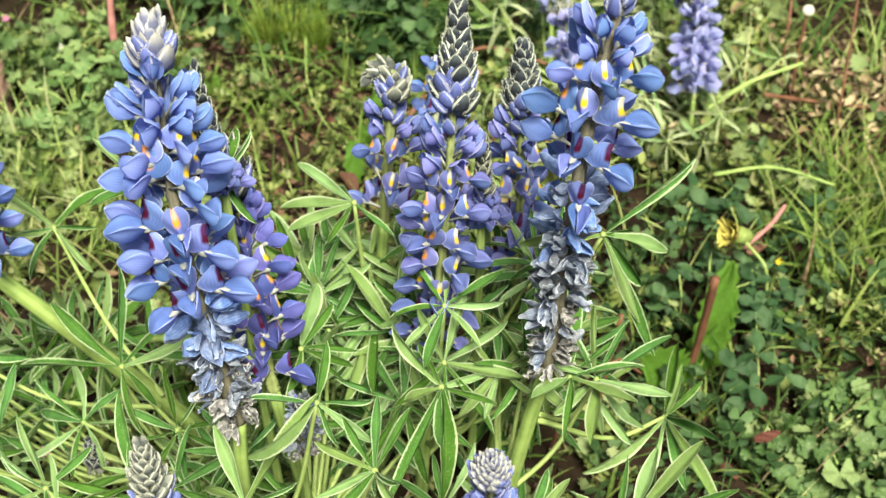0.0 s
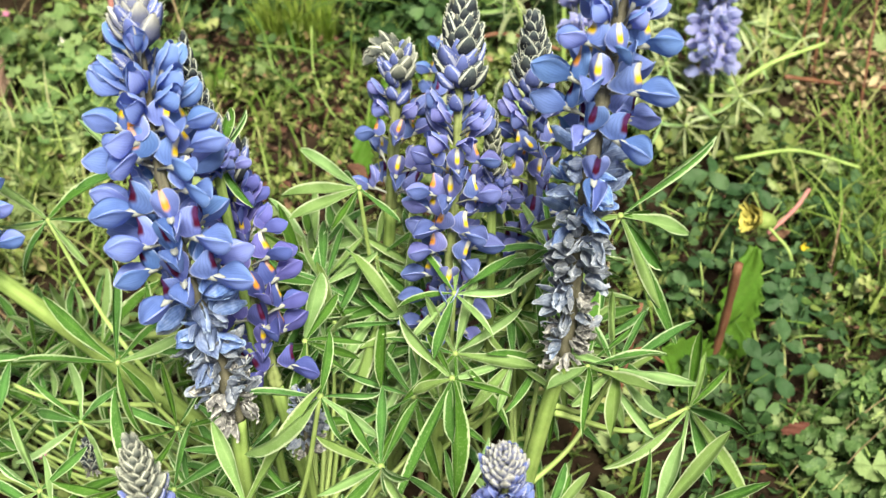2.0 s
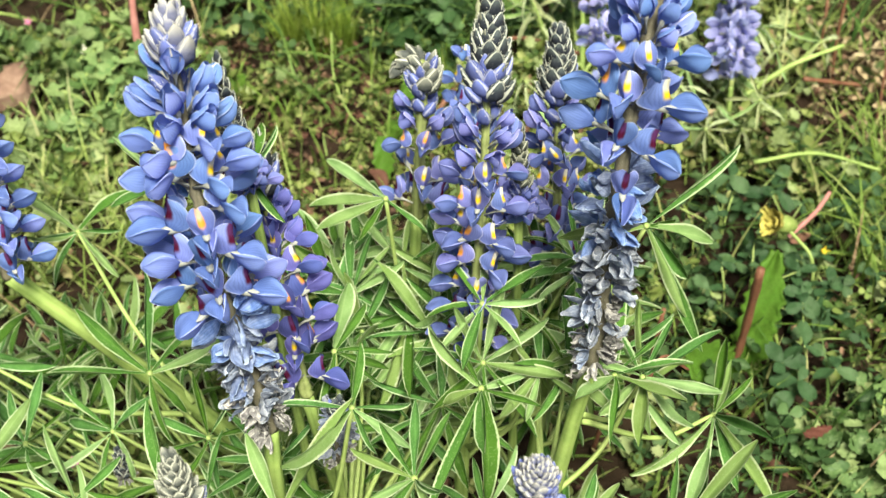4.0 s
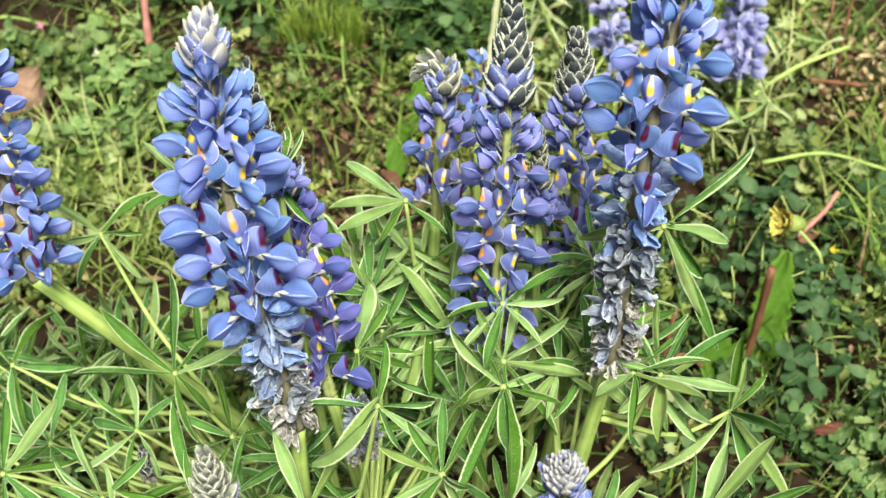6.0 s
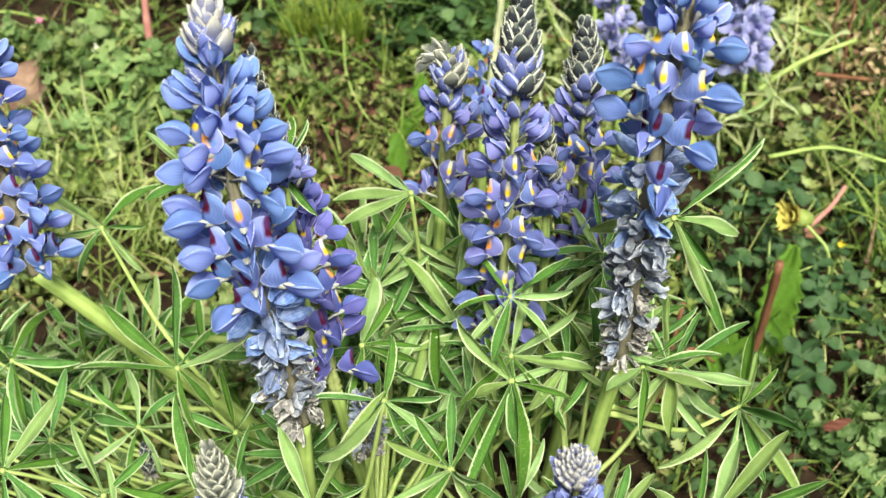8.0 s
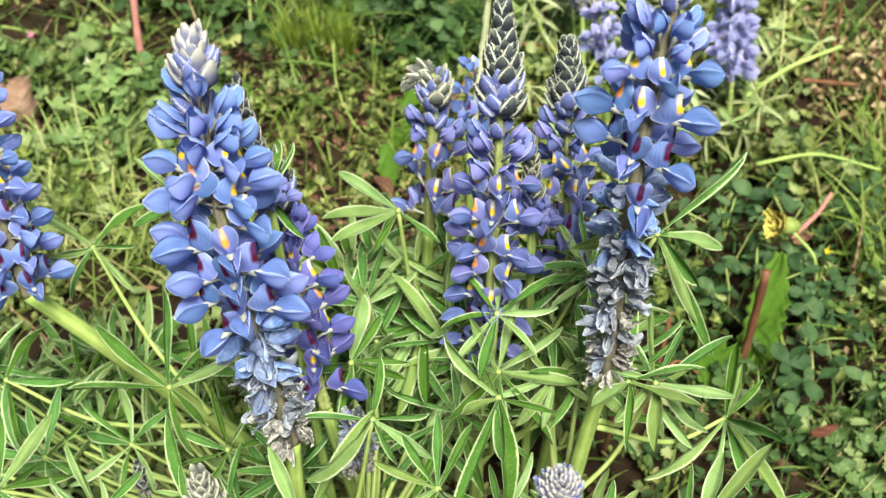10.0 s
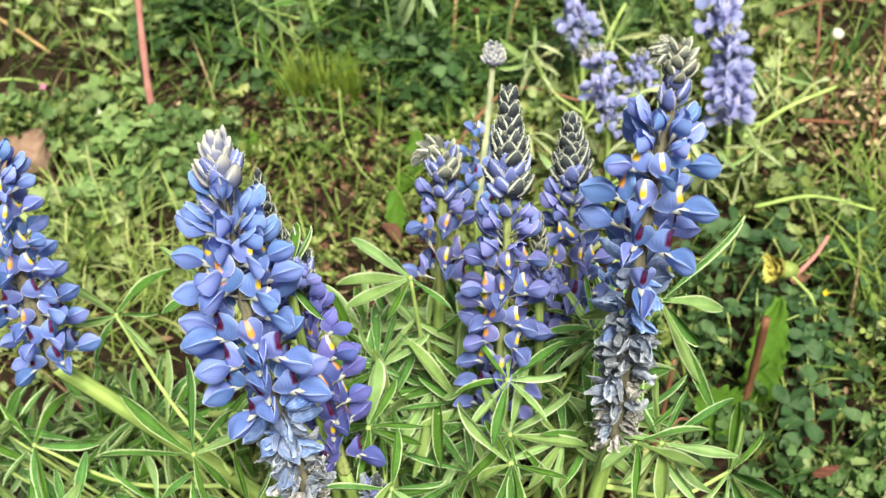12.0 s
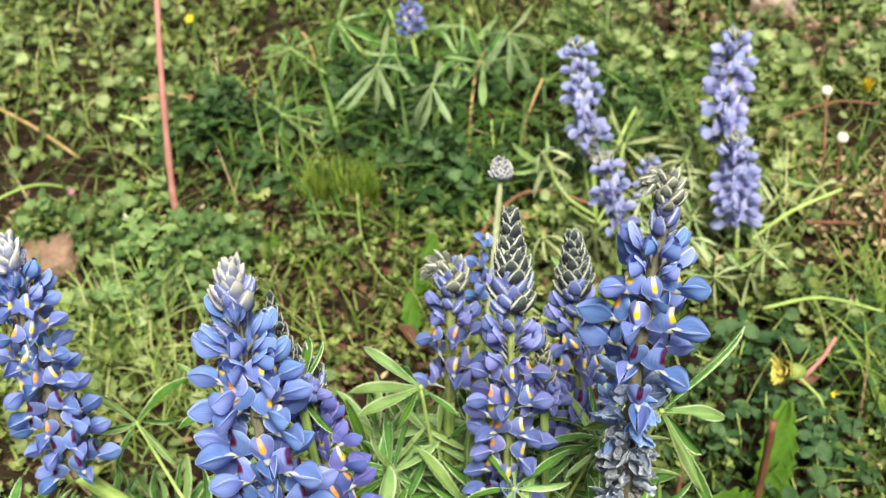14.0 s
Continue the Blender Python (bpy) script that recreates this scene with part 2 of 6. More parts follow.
CLOVER = herb_mat("clover", [(0.0, (0.030, 0.066, 0.017)), (0.45, (0.068, 0.124, 0.032)), (0.8, (0.125, 0.188, 0.047)), (1.0, (0.22, 0.285, 0.09))])
CLOVER_GREY = herb_mat("clover_grey", [(0.0, (0.09, 0.14, 0.055)), (0.5, (0.18, 0.25, 0.10)), (1.0, (0.30, 0.37, 0.18))])
GRASS = herb_mat("grass", [(0.0, (0.06, 0.12, 0.022)), (0.5, (0.115, 0.195, 0.035)), (0.85, (0.19, 0.275, 0.07)), (1.0, (0.34, 0.33, 0.16))])
STRAW = herb_mat("straw", [(0.0, (0.14, 0.095, 0.055)), (0.5, (0.30, 0.23, 0.14)), (1.0, (0.50, 0.43, 0.29))], 0.8, 0.1)
LITTER = herb_mat("litter", [(0.0, (0.030, 0.017, 0.012)), (0.5, (0.066, 0.035, 0.024)), (0.85, (0.125, 0.068, 0.046)), (1.0, (0.25, 0.17, 0.11))], 0.8, 0.1)
# bluish clover green, darkened so the colour carries the shade behind the lupins
BLUISH_SHADE = herb_mat("bluish_shade_clover", [(0.0, (0.018, 0.046, 0.015)), (0.5, (0.034, 0.080, 0.027)), (1.0, (0.085, 0.155, 0.060))])
STRAWGRASS = herb_mat("pale_grass", [(0.0, (0.14, 0.23, 0.05)), (0.6, (0.26, 0.36, 0.10)), (1.0, (0.44, 0.46, 0.22))])
FINEGRASS = herb_mat("fine_grass", [(0.0, (0.09, 0.16, 0.018)), (0.6, (0.165, 0.26, 0.035)), (1.0, (0.27, 0.35, 0.08))])
# a darker copy of the grass colour, with shade painted in
SHADEGRASS = herb_mat("dark_grass", [(0.0, (0.018, 0.048, 0.010)), (0.6, (0.050, 0.110, 0.024)), (1.0, (0.13, 0.21, 0.05))])
SPRIG = herb_mat("small_weeds", [(0.0, (0.04, 0.08, 0.02)), (0.35, (0.10, 0.155, 0.04)), (0.7, (0.19, 0.26, 0.07)), (0.9, (0.30, 0.35, 0.14)), (1.0, (0.24, 0.15, 0.10))])
LITTER_PALE = herb_mat("seed_heads", [(0.0, (0.16, 0.10, 0.07)), (1.0, (0.40, 0.28, 0.21))], 0.8, 0.1)
JAGGED = herb_mat("dock_leaf", [(0.0, (0.075, 0.175, 0.022)), (1.0, (0.105, 0.22, 0.032))], 0.5, 0.3, True)
MEDIC_LIGHT = herb_mat("fresh_clover_leaflet", [(0.0, (0.07, 0.15, 0.05)), (0.5, (0.12, 0.22, 0.075)), (1.0, (0.22, 0.32, 0.13))], 0.5, 0.25, True)
MEDIC = herb_mat("broad_clover_leaflet", [(0.0, (0.018, 0.050, 0.020)), (0.5, (0.034, 0.084, 0.033)), (1.0, (0.085, 0.155, 0.068))], 0.5, 0.25, True)
YELLOW = herb_mat("yellow_floret", [(0.0, (0.58, 0.46, 0.03)), (1.0, (0.78, 0.66, 0.08))], 0.6, 0.2, True)
PINK = herb_mat("pink_floret", [(0.0, (0.55, 0.16, 0.36)), (1.0, (0.68, 0.32, 0.52))], 0.6, 0.2)
WHITE = herb_mat("white_floret", [(0.0, (0.60, 0.60, 0.52)), (1.0, (0.78, 0.78, 0.72))], 0.7, 0.2)


def soil_mat():
    m = Mat("soil", 0.95, 0.15)
    o = m.coord()
    big, mid, fine = m.noise(o, 2.2, 4.0), m.noise(o, 34.0, 5.0, 0.65), m.noise(o, 330.0, 4.0, 0.7)
    col = m.ramp(mid, [(0.25, (0.010, 0.007, 0.005)), (0.5, (0.027, 0.017, 0.011)), (0.78, (0.065, 0.041, 0.028))])
    col = m.mix(m.math("MULTIPLY", m.step(fine, 0.5, 0.75), 0.5), col, (0.062, 0.038, 0.025))
    col = m.mix(m.math("MULTIPLY", m.step(big, 0.40, 0.65), 0.5), col, (0.030, 0.022, 0.012))
    m.colour(col).bump(m.math("ADD", mid, m.math("MULTIPLY", fine, 0.5)), 0.9, 0.012)
    return m.mat


def stone_mat(name, a, b):
    m = Mat(name, 0.9, 0.2)
    o = m.coord()
    n1, n2 = m.noise(o, 40.0, 5.0, 0.65), m.noise(o, 420.0, 4.0)
    col = m.ramp(n1, [(0.3, tuple(c * 0.6 for c in a)), (0.5, a), (0.72, b)])
    col = m.mix(m.math("MULTIPLY", m.step(n2, 0.55, 0.8), 0.5), col, tuple(c * 0.5 for c in a))
    m.colour(col).bump(m.math("ADD", n1, n2), 0.7, 0.003)
    return m.mat


SOIL = soil_mat()
STONE_RED, STONE_PALE = stone_mat("red_stone", (0.22, 0.14, 0.11), (0.34, 0.25, 0.20)), stone_mat("pale_stone", (0.33, 0.25, 0.23), (0.45, 0.37, 0.34))


# ---- mesh helpers ----
def mesh_of(name, verts, faces, mats, uvs=None, slots=None, smooth=True):
    """A mesh from arrays; faces all of one size or mixed; uvs per vertex."""
    me = bpy.data.meshes.new(name)
    me.from_pydata([tuple(v) for v in verts], [], [tuple(f) for f in faces])
    for mt in mats:
        me.materials.append(mt)
    if uvs is not None:
        lay = me.uv_layers.new(name="UVMap")
        idx = np.empty(len(me.loops), dtype=np.int32)
        me.loops.foreach_get("vertex_index", idx)
        lay.data.foreach_set("uv", np.asarray(uvs, dtype=np.float32)[idx].ravel())
    if slots is not None:
        me.polygons.foreach_set("material_index", np.asarray(slots, dtype=np.int32))
    if smooth:
        me.polygons.foreach_set("use_smooth", np.ones(len(me.polygons), dtype=bool))
    me.update()
    return me


def part(name, me, parent, label="", m=None):
    ob = new(name, me)
    ob.parent = parent
    if m is not None:
        ob.matrix_basis = m
    if label:
        tagged(ob, label)
    return ob


def tube(path, radii, sides=8, cap=True):
    """Verts, faces, uvs of a tapered tube along a path of Vectors."""
    verts, faces, uvs = [], [], []
    side = None
    for i, p in enumerate(path):
        d = (path[min(i + 1, len(path) - 1)] - path[max(i - 1, 0)]).normalized()
        if side is None:
            side = d.orthogonal().normalized()
        side = (side - d * side.dot(d)).normalized()
        other = d.cross(side)
        for k in range(sides):
            a = 2 * math.pi * k / sides
            verts.append(p + (side * math.cos(a) + other * math.sin(a)) * radii[i])
            uvs.append((k / sides, i / (len(path) - 1)))
        if i:
            for k in range(sides):
                k2 = (k + 1) % sides
                faces.append(((i - 1) * sides + k, (i - 1) * sides + k2, i * sides + k2, i * sides + k))
    if cap:
        faces.append(tuple(range(sides - 1, -1, -1)))
        faces.append(tuple(range((len(path) - 1) * sides, len(path) * sides)))
    return verts, faces, uvs


def bezier(pts, n):
    """A smooth curve through the points (Catmull-Rom), n steps a span."""
    pts = [Vector(p) for p in pts]
    ext = [pts[0] * 2 - pts[1]] + pts + [pts[-1] * 2 - pts[-2]]
    out = []
    for i in range(1, len(ext) - 2):
        a, b, c, d = ext[i - 1:i + 3]
        for k in range(n):
            t = k / n
            out.append(0.5 * (2 * b + (c - a) * t + (2 * a - 5 * b + 4 * c - d) * t * t + (3 * b - a - 3 * c + d) * t ** 3))
    out.append(pts[-1])
    return out


def basis(x, up, at, s=1.0):
    """Matrix at a place whose x runs along x and whose z leans to up."""
    x = Vector(x).normalized()
    y = Vector(up).cross(x)
    y = y.normalized() if y.length > 1e-6 else x.orthogonal().normalized()
    z = x.cross(y)
    m = Matrix((x, y, z)).transposed().to_4x4()
    m.translation = at
    return m @ Matrix.Diagonal((s, s, s, 1)) if not isinstance(s, tuple) else m @ Matrix.Diagonal((*s, 1))


def grid(nu, nv, fn):
    """Verts, faces, uvs of a sheet fn(u, v)."""
    verts, uvs, faces = [], [], []
    for j in range(nv + 1):
        for i in range(nu + 1):
            verts.append(Vector(fn(i / nu, j / nv)))
            uvs.append((i / nu, j / nv))
    for j in range(nv):
        for i in range(nu):
            a = j * (nu + 1) + i
            faces.append((a, a + 1, a + nu + 2, a + nu + 1))
    return verts, faces, uvs


# ---- flower pieces, one unit long, pointing along x, up z ----
def wing_mesh(mat, side, plump, droop):
    def fn(u, v):
        long = 0.14 + 0.86 * v
        swell = math.sin(math.pi * min(1, 0.03 + 0.955 * v ** 1.05)) ** 0.85
        a = (u - 0.5) * math.pi
        h = 0.262 * swell
        lip = max(0.0, math.sin(a)) ** 3
        y = side * (0.014 + plump * swell * math.cos(a) ** 0.8 + 0.05 * swell * lip + 0.17 * swell * (0.5 + 0.5 * math.sin(a)) ** 1.4)
        y += side * 0.014 * swell * math.sin(13 * u + 4 * v)
        z = h * math.sin(a) * (0.86 if a > 0 else 1.1)
        return (long, y, z - droop * v * v + 0.05 * swell + 0.10 * v ** 4 + 0.03 * math.sin(7 * v + 3 * u + side))
    v, f, t = grid(8, 9, fn)
    if side < 0:
        f = [q[::-1] for q in f]
    return mesh_of("wing", v, f, [mat], t)


def banner_mesh(mat, sweep, tall):
    def fn(u, v):
        d = (u - 0.5) * 2
        w = 0.29 * math.sin(math.pi * min(1, 0.10 + v * 0.80)) ** 0.62
        y = d * w
        z = 0.04 + tall * v * (1 - 0.10 * d * d) - 0.03 * max(0, 1 - abs(d) * 6) * v
        x = 0.22 + 0.20 * v - sweep * abs(d) ** 1.15 * math.sin(math.pi * min(1, 0.15 + v * 0.7)) + 0.03 * math.sin(7 * v + 4 * d)
        x -= 0.12 * v * v
        return (x, y, z)
    v, f, t = grid(10, 8, fn)
    return mesh_of("banner", v, f, [mat], t)


def hood_mesh(mat, open_, tall):
    """A banner not yet raised: a folded hood over the wings, with a pale crease."""
    def fn(u, v):
        d = (u - 0.5) * 2
        w = 0.27 * math.sin(math.pi * min(1, 0.05 + 0.90 * v ** 1.1)) ** 0.7
        a = d * (1.25 + 0.25 * v)
        return (0.02 + 0.98 * v, w * math.sin(a) * (1 + open_ * v), 0.02 + tall * w * (math.cos(a) - 0.25) + 0.16 * v * v + 0.02 * math.sin(8 * v + 2 * d))
    v, f, t = grid(10, 8, fn)
    return mesh_of("banner", v, f, [mat], t)


def calyx_mesh(mat):
    path = [Vector((-0.50, 0, -0.09)), Vector((-0.10, 0, -0.02)), Vector((0.06, 0, 0)), Vector((0.2, 0, 0.01)), Vector((0.40, 0, 0.03))]
    v, f, t = tube(path, [0.03, 0.035, 0.08, 0.095, 0.015], 7)
    return mesh_of("flower", v, f, [mat], t)


def bud_mesh(mat, fat, curve, hairs=34, seed=3):
    """A pointed bud, flattened, with fine pale hairs standing off its sides."""
    rg = random.Random(seed)

    def fn(u, v):
        a = u * 2 * math.pi
        r = fat * math.sin(math.pi * (0.06 + 0.92 * v)) ** 0.75 * (1.12 - 0.42 * v)
        ridge = 1 + 0.10 * math.cos(3 * a)
        r *= 1 + 0.05 * math.sin(5 * a + 9 * v)
        return (v, 1.12 * r * ridge * math.sin(a), 0.85 * r * ridge * math.cos(a) + curve * v * v)
    v, f, t = grid(8, 7, fn)
    slots = [0] * len(f)
    for k in range(hairs):
        u, w = rg.choice((0.25, 0.75)) + rg.gauss(0, 0.07), rg.uniform(0.15, 1.0)
        p, q = Vector(fn(u, w)), Vector(fn(u, max(0.0, w - 0.03)))
        out = Vector((0.0, p.y, p.z - curve * w * w))
        out = out.normalized() if out.length > 1e-4 else Vector((0, 0, 1))
        n = len(v)
        wide = Vector((0.017, 0, 0.009))
        v += [q - wide, q + wide, p + out * rg.uniform(0.02, 0.075) + Vector((rg.uniform(0.04, 0.14), rg.gauss(0, 0.03), rg.gauss(0, 0.03)))]
        t += [(0.5, 0.5)] * 3
        f.append((n, n + 1, n + 2))
        slots.append(1)
    return mesh_of("bud", v, f, [mat, HAIR], t, slots)


def bract_mesh(mat):
    def fn(u, v):
        d = (u - 0.5) * 2
        w = 0.10 * (1 - v) ** 0.6 * (0.35 + v) * 1.7
        return (1.08 * v, d * w, -0.20 + 0.12 * d * d * (1 - v) + 0.22 * v * v)
    v, f, t = grid(2, 6, fn)
    return mesh_of("bract", v, f, [mat], t)


def withered_mesh(mat, seed, crumple):
    """A fading flower: two wings and a banner gone slack, the more crumpled and shrunken the older it is."""
    rg = random.Random(seed)
    verts, faces, uvs = [], [], []
    for side in (1, -1, 0):
        ph, size = rg.uniform(0, 40), (1.0 - 0.34 * crumple) * rg.uniform(0.8, 1.1)
        flare, curl, lean = rg.uniform(0.05, 0.34), rg.uniform(-0.25, 0.30), rg.gauss(0, 0.25 + 0.35 * crumple)

        def fn(u, v):
            swell = math.sin(math.pi * min(1, 0.05 + 0.90 * v)) ** 0.7 * (1 - 0.45 * crumple * v)
            d = (u - 0.5) * 2
            a = d * 1.45
            x = 0.04 + size * v * (1 - 0.12 * d * d)
            if side:
                y = side * (0.02 + 0.10 * swell * math.cos(a) + flare * swell * (0.5 + 0.5 * d) ** 1.5)
                z = 0.29 * size * swell * math.sin(a) - curl * v * v
            else:
                y = d * 0.25 * swell
                x = 0.10 + 0.35 * v - 0.22 * abs(d) * swell
                z = 0.04 + 0.62 * size * v
            w = Vector((2.6 * u + ph, 2.6 * v - ph, side * 3.0))
            n1, n2 = noise.noise(w), noise.noise(w * 2.7)
            y += (0.10 + 0.16 * crumple) * n1 * v + (0.03 + 0.07 * crumple) * n2
            z += (0.06 + 0.13 * crumple) * noise.noise(w + Vector((9, 4, 2))) * v + lean * v * v * 0.4
            x += 0.05 * crumple * n2
            return (x, y, z)
        v, f, t = grid(7, 8, fn)
        n = len(verts)
        verts += v
        uvs += t
        faces += [tuple(i + n for i in q) for q in f]
    return mesh_of("withered_flower", verts, faces, [mat], uvs)


WINGS = {k: [(wing_mesh(m, 1, p, d), wing_mesh(m, -1, p, d)) for p, d in ((0.080, 0.10), (0.100, 0.02), (0.065, 0.2), (0.09, 0.14))] for k, m in WING.items()}
BANNERS = {k: {c: [banner_mesh(m, s, h) for s, h in ((0.44, 0.72), (0.58, 0.68), (0.34, 0.68))] for c, m in d.items()} for k, d in BANNER.items()}
HOODS = {k: [hood_mesh(BANNER[k]["pale"], o, h) for o, h in ((0.0, 1.1), (0.3, 0.95), (0.6, 0.85))] for k in BANNER}
CALYX_ME = calyx_mesh(CALYX)
BUDS = {k: [bud_mesh(m, f, c, seed=i) for i, (f, c) in enumerate(((0.30, 0.10), (0.34, 0.02), (0.26, 0.16)))] for k, m in BUD.items()}
BRACTS = {"white": bract_mesh(BUD["wool"]), "wool": bract_mesh(BUD["wool"]), "pale": bract_mesh(BUD["pale"]), "dark": bract_mesh(BUD["green"]), "green": bract_mesh(BUD["green"])}
BUDS["white"] = [bud_mesh(BUD["white"], f, c, 10, i) for i, (f, c) in enumerate(((0.29, 0.12), (0.32, 0.06), (0.27, 0.16)))]
WITHERED = [[withered_mesh(m, 10 * i + k, (0.15, 0.5, 0.9, 1.0)[i]) for k in range(6)] for i, m in enumerate(WITHER)]


def leaflet_mesh(fold, arch, twist, fat, top=LEAF_TOP, under=LEAF_UNDER):
    """A folded leaflet with an upper and an under skin, one unit long."""
    verts, faces, uvs, slots = [], [], [], []
    for skin in (0, 1):
        def fn(u, v):
            d = (u - 0.5) * 2
            w = fat * 0.86 * math.sin(math.pi * min(1.0, 0.035 + 0.945 * v ** 1.45)) ** 0.66
            a = twist * v
            y, z = d * w * math.cos(fold), abs(d) ** 1.25 * w * math.sin(fold) + 0.10 * w * abs(d) ** 6
            y, z = y * math.cos(a) - z * math.sin(a), y * math.sin(a) + z * math.cos(a)
            z += arch * v * v + 0.012 * math.sin(11 * v + 2 * d) - skin * 0.007 * (1 - abs(d) ** 3)
            return (0.02 + 0.98 * v - 0.25 * arch * arch * v, y, z)
        v, f, t = grid(6, 10, fn)
        n = len(verts)
        verts += v
        uvs += t
        faces += [tuple(i + n for i in (q if skin == 0 else q[::-1])) for q in f]
        slots += [skin] * len(f)
    return mesh_of("leaflet", verts, faces, [top, under], uvs, slots)


LEAFLETS = [leaflet_mesh(fo, ar, tw, fa) for fo, ar, tw, fa in
            ((0.75, 0.05, 0.3, 0.112), (1.0, -0.12, -0.4, 0.118), (0.65, -0.28, 0.4, 0.110), (0.9, 0.16, -0.3, 0.105), (1.15, -0.05, 0.7, 0.12), (0.5, -0.40, -0.2, 0.110), (0.85, -0.55, 0.9, 0.112))]
DROOP = [leaflet_mesh(fo, ar, tw, fa, LEAF_SILVER, LEAF_SILVER) for fo, ar, tw, fa in ((0.5, -0.40, 0.2, 0.088), (0.6, -0.30, -0.2, 0.082))]
# last four: pale under skin on top too, colour brightening leaves that face from light
LEAFLETS_MIX = LEAFLETS + [leaflet_mesh(fo, ar, tw, fa, LEAF_UNDER, LEAF_UNDER) for fo, ar, tw, fa in ((0.7, 0.10, 0.3, 0.115), (0.9, -0.25, -0.5, 0.115), (0.6, -0.1, 0.8, 0.12), (0.8, 0.2, -0.2, 0.11))]
LEAFLETS_PALE = [leaflet_mesh(fo, ar, tw, fa, LEAF_YELLOW, LEAF_UNDER) for fo, ar, tw, fa in ((0.6, -0.3, 0.3, 0.095), (0.8, -0.1, -0.5, 0.09), (0.5, -0.6, 0.4, 0.10))]


def leaf(plant, root, hub, normal, spin=0.0, n=8, size=0.055, open_=1.25, pool=LEAFLETS, gap=0.0, fingers=None):
    """A palmate leaf: a stalk from root to hub, and n leaflets set round the hub."""
    root, hub, normal = Vector(root) - plant.location, Vector(hub) - plant.location, Vector(normal).normalized()
    mid = (root + hub) / 2 + Vector((0, 0, -0.012 - 0.1 * (hub - root).length)) + (hub - root) * 0.08
    path = [p - hub for p in bezier([root, mid, hub], 7)]
    r = 0.0009 + size * 0.011
    v, f, t = tube(path, [r * (1.35 - 0.45 * i / (len(path) - 1)) for i in range(len(path))], 6)
    # a small knob where the leaflets meet
    v2, f2, t2 = tube([-normal * r * 1.2, normal * 0, normal * r * 1.0], [r * 0.8, r * 1.5, r * 0.7], 6)
    k = len(v)
    ob = part("leaf", mesh_of("leaf", v + v2, f + [tuple(i + k for i in q) for q in f2], [PETIOLE], t + t2), plant, m=Matrix.Translation(hub))
    side = (Vector((1, 0, 0)) - normal * normal.x).normalized()
    fore = normal.cross(side)
    for turn, away, mm in fingers or ():
        a, o = radians(turn), radians(away)
        d = (side * math.cos(a) + fore * math.sin(a)) * math.sin(o) + normal * math.cos(o)
        s = max(0.034, mm / 1000)
        lean = normal + Vector((RNG.gauss(0, 0.25), RNG.gauss(0, 0.25), RNG.gauss(0, 0.25)))
        part("leaflet", RNG.choice(pool), ob, m=basis(d, lean, d * 0.0012, (s, min(s, 0.056) * RNG.uniform(0.95, 1.25), min(s, 0.055))) @ pose(0, 0, 0, 180 if RNG.random() < 0.16 else 0))
    for i in range(0 if fingers else n):
        a = radians(spin) + (2 * math.pi - gap) * (i + RNG.uniform(-0.16, 0.16)) / n
        out = side * math.cos(a) + fore * math.sin(a)
        o = open_ + RNG.uniform(-0.17, 0.17)
        d = out * math.sin(o) + normal * math.cos(o)
        s = size * RNG.uniform(0.78, 1.12)
        part("leaflet", RNG.choice(pool), ob, m=basis(d, normal, d * 0.0012, (s, s * RNG.uniform(0.85, 1.1), s)) @ pose(0, 0, 0, 180 if RNG.random() < 0.16 else 0))
    return ob


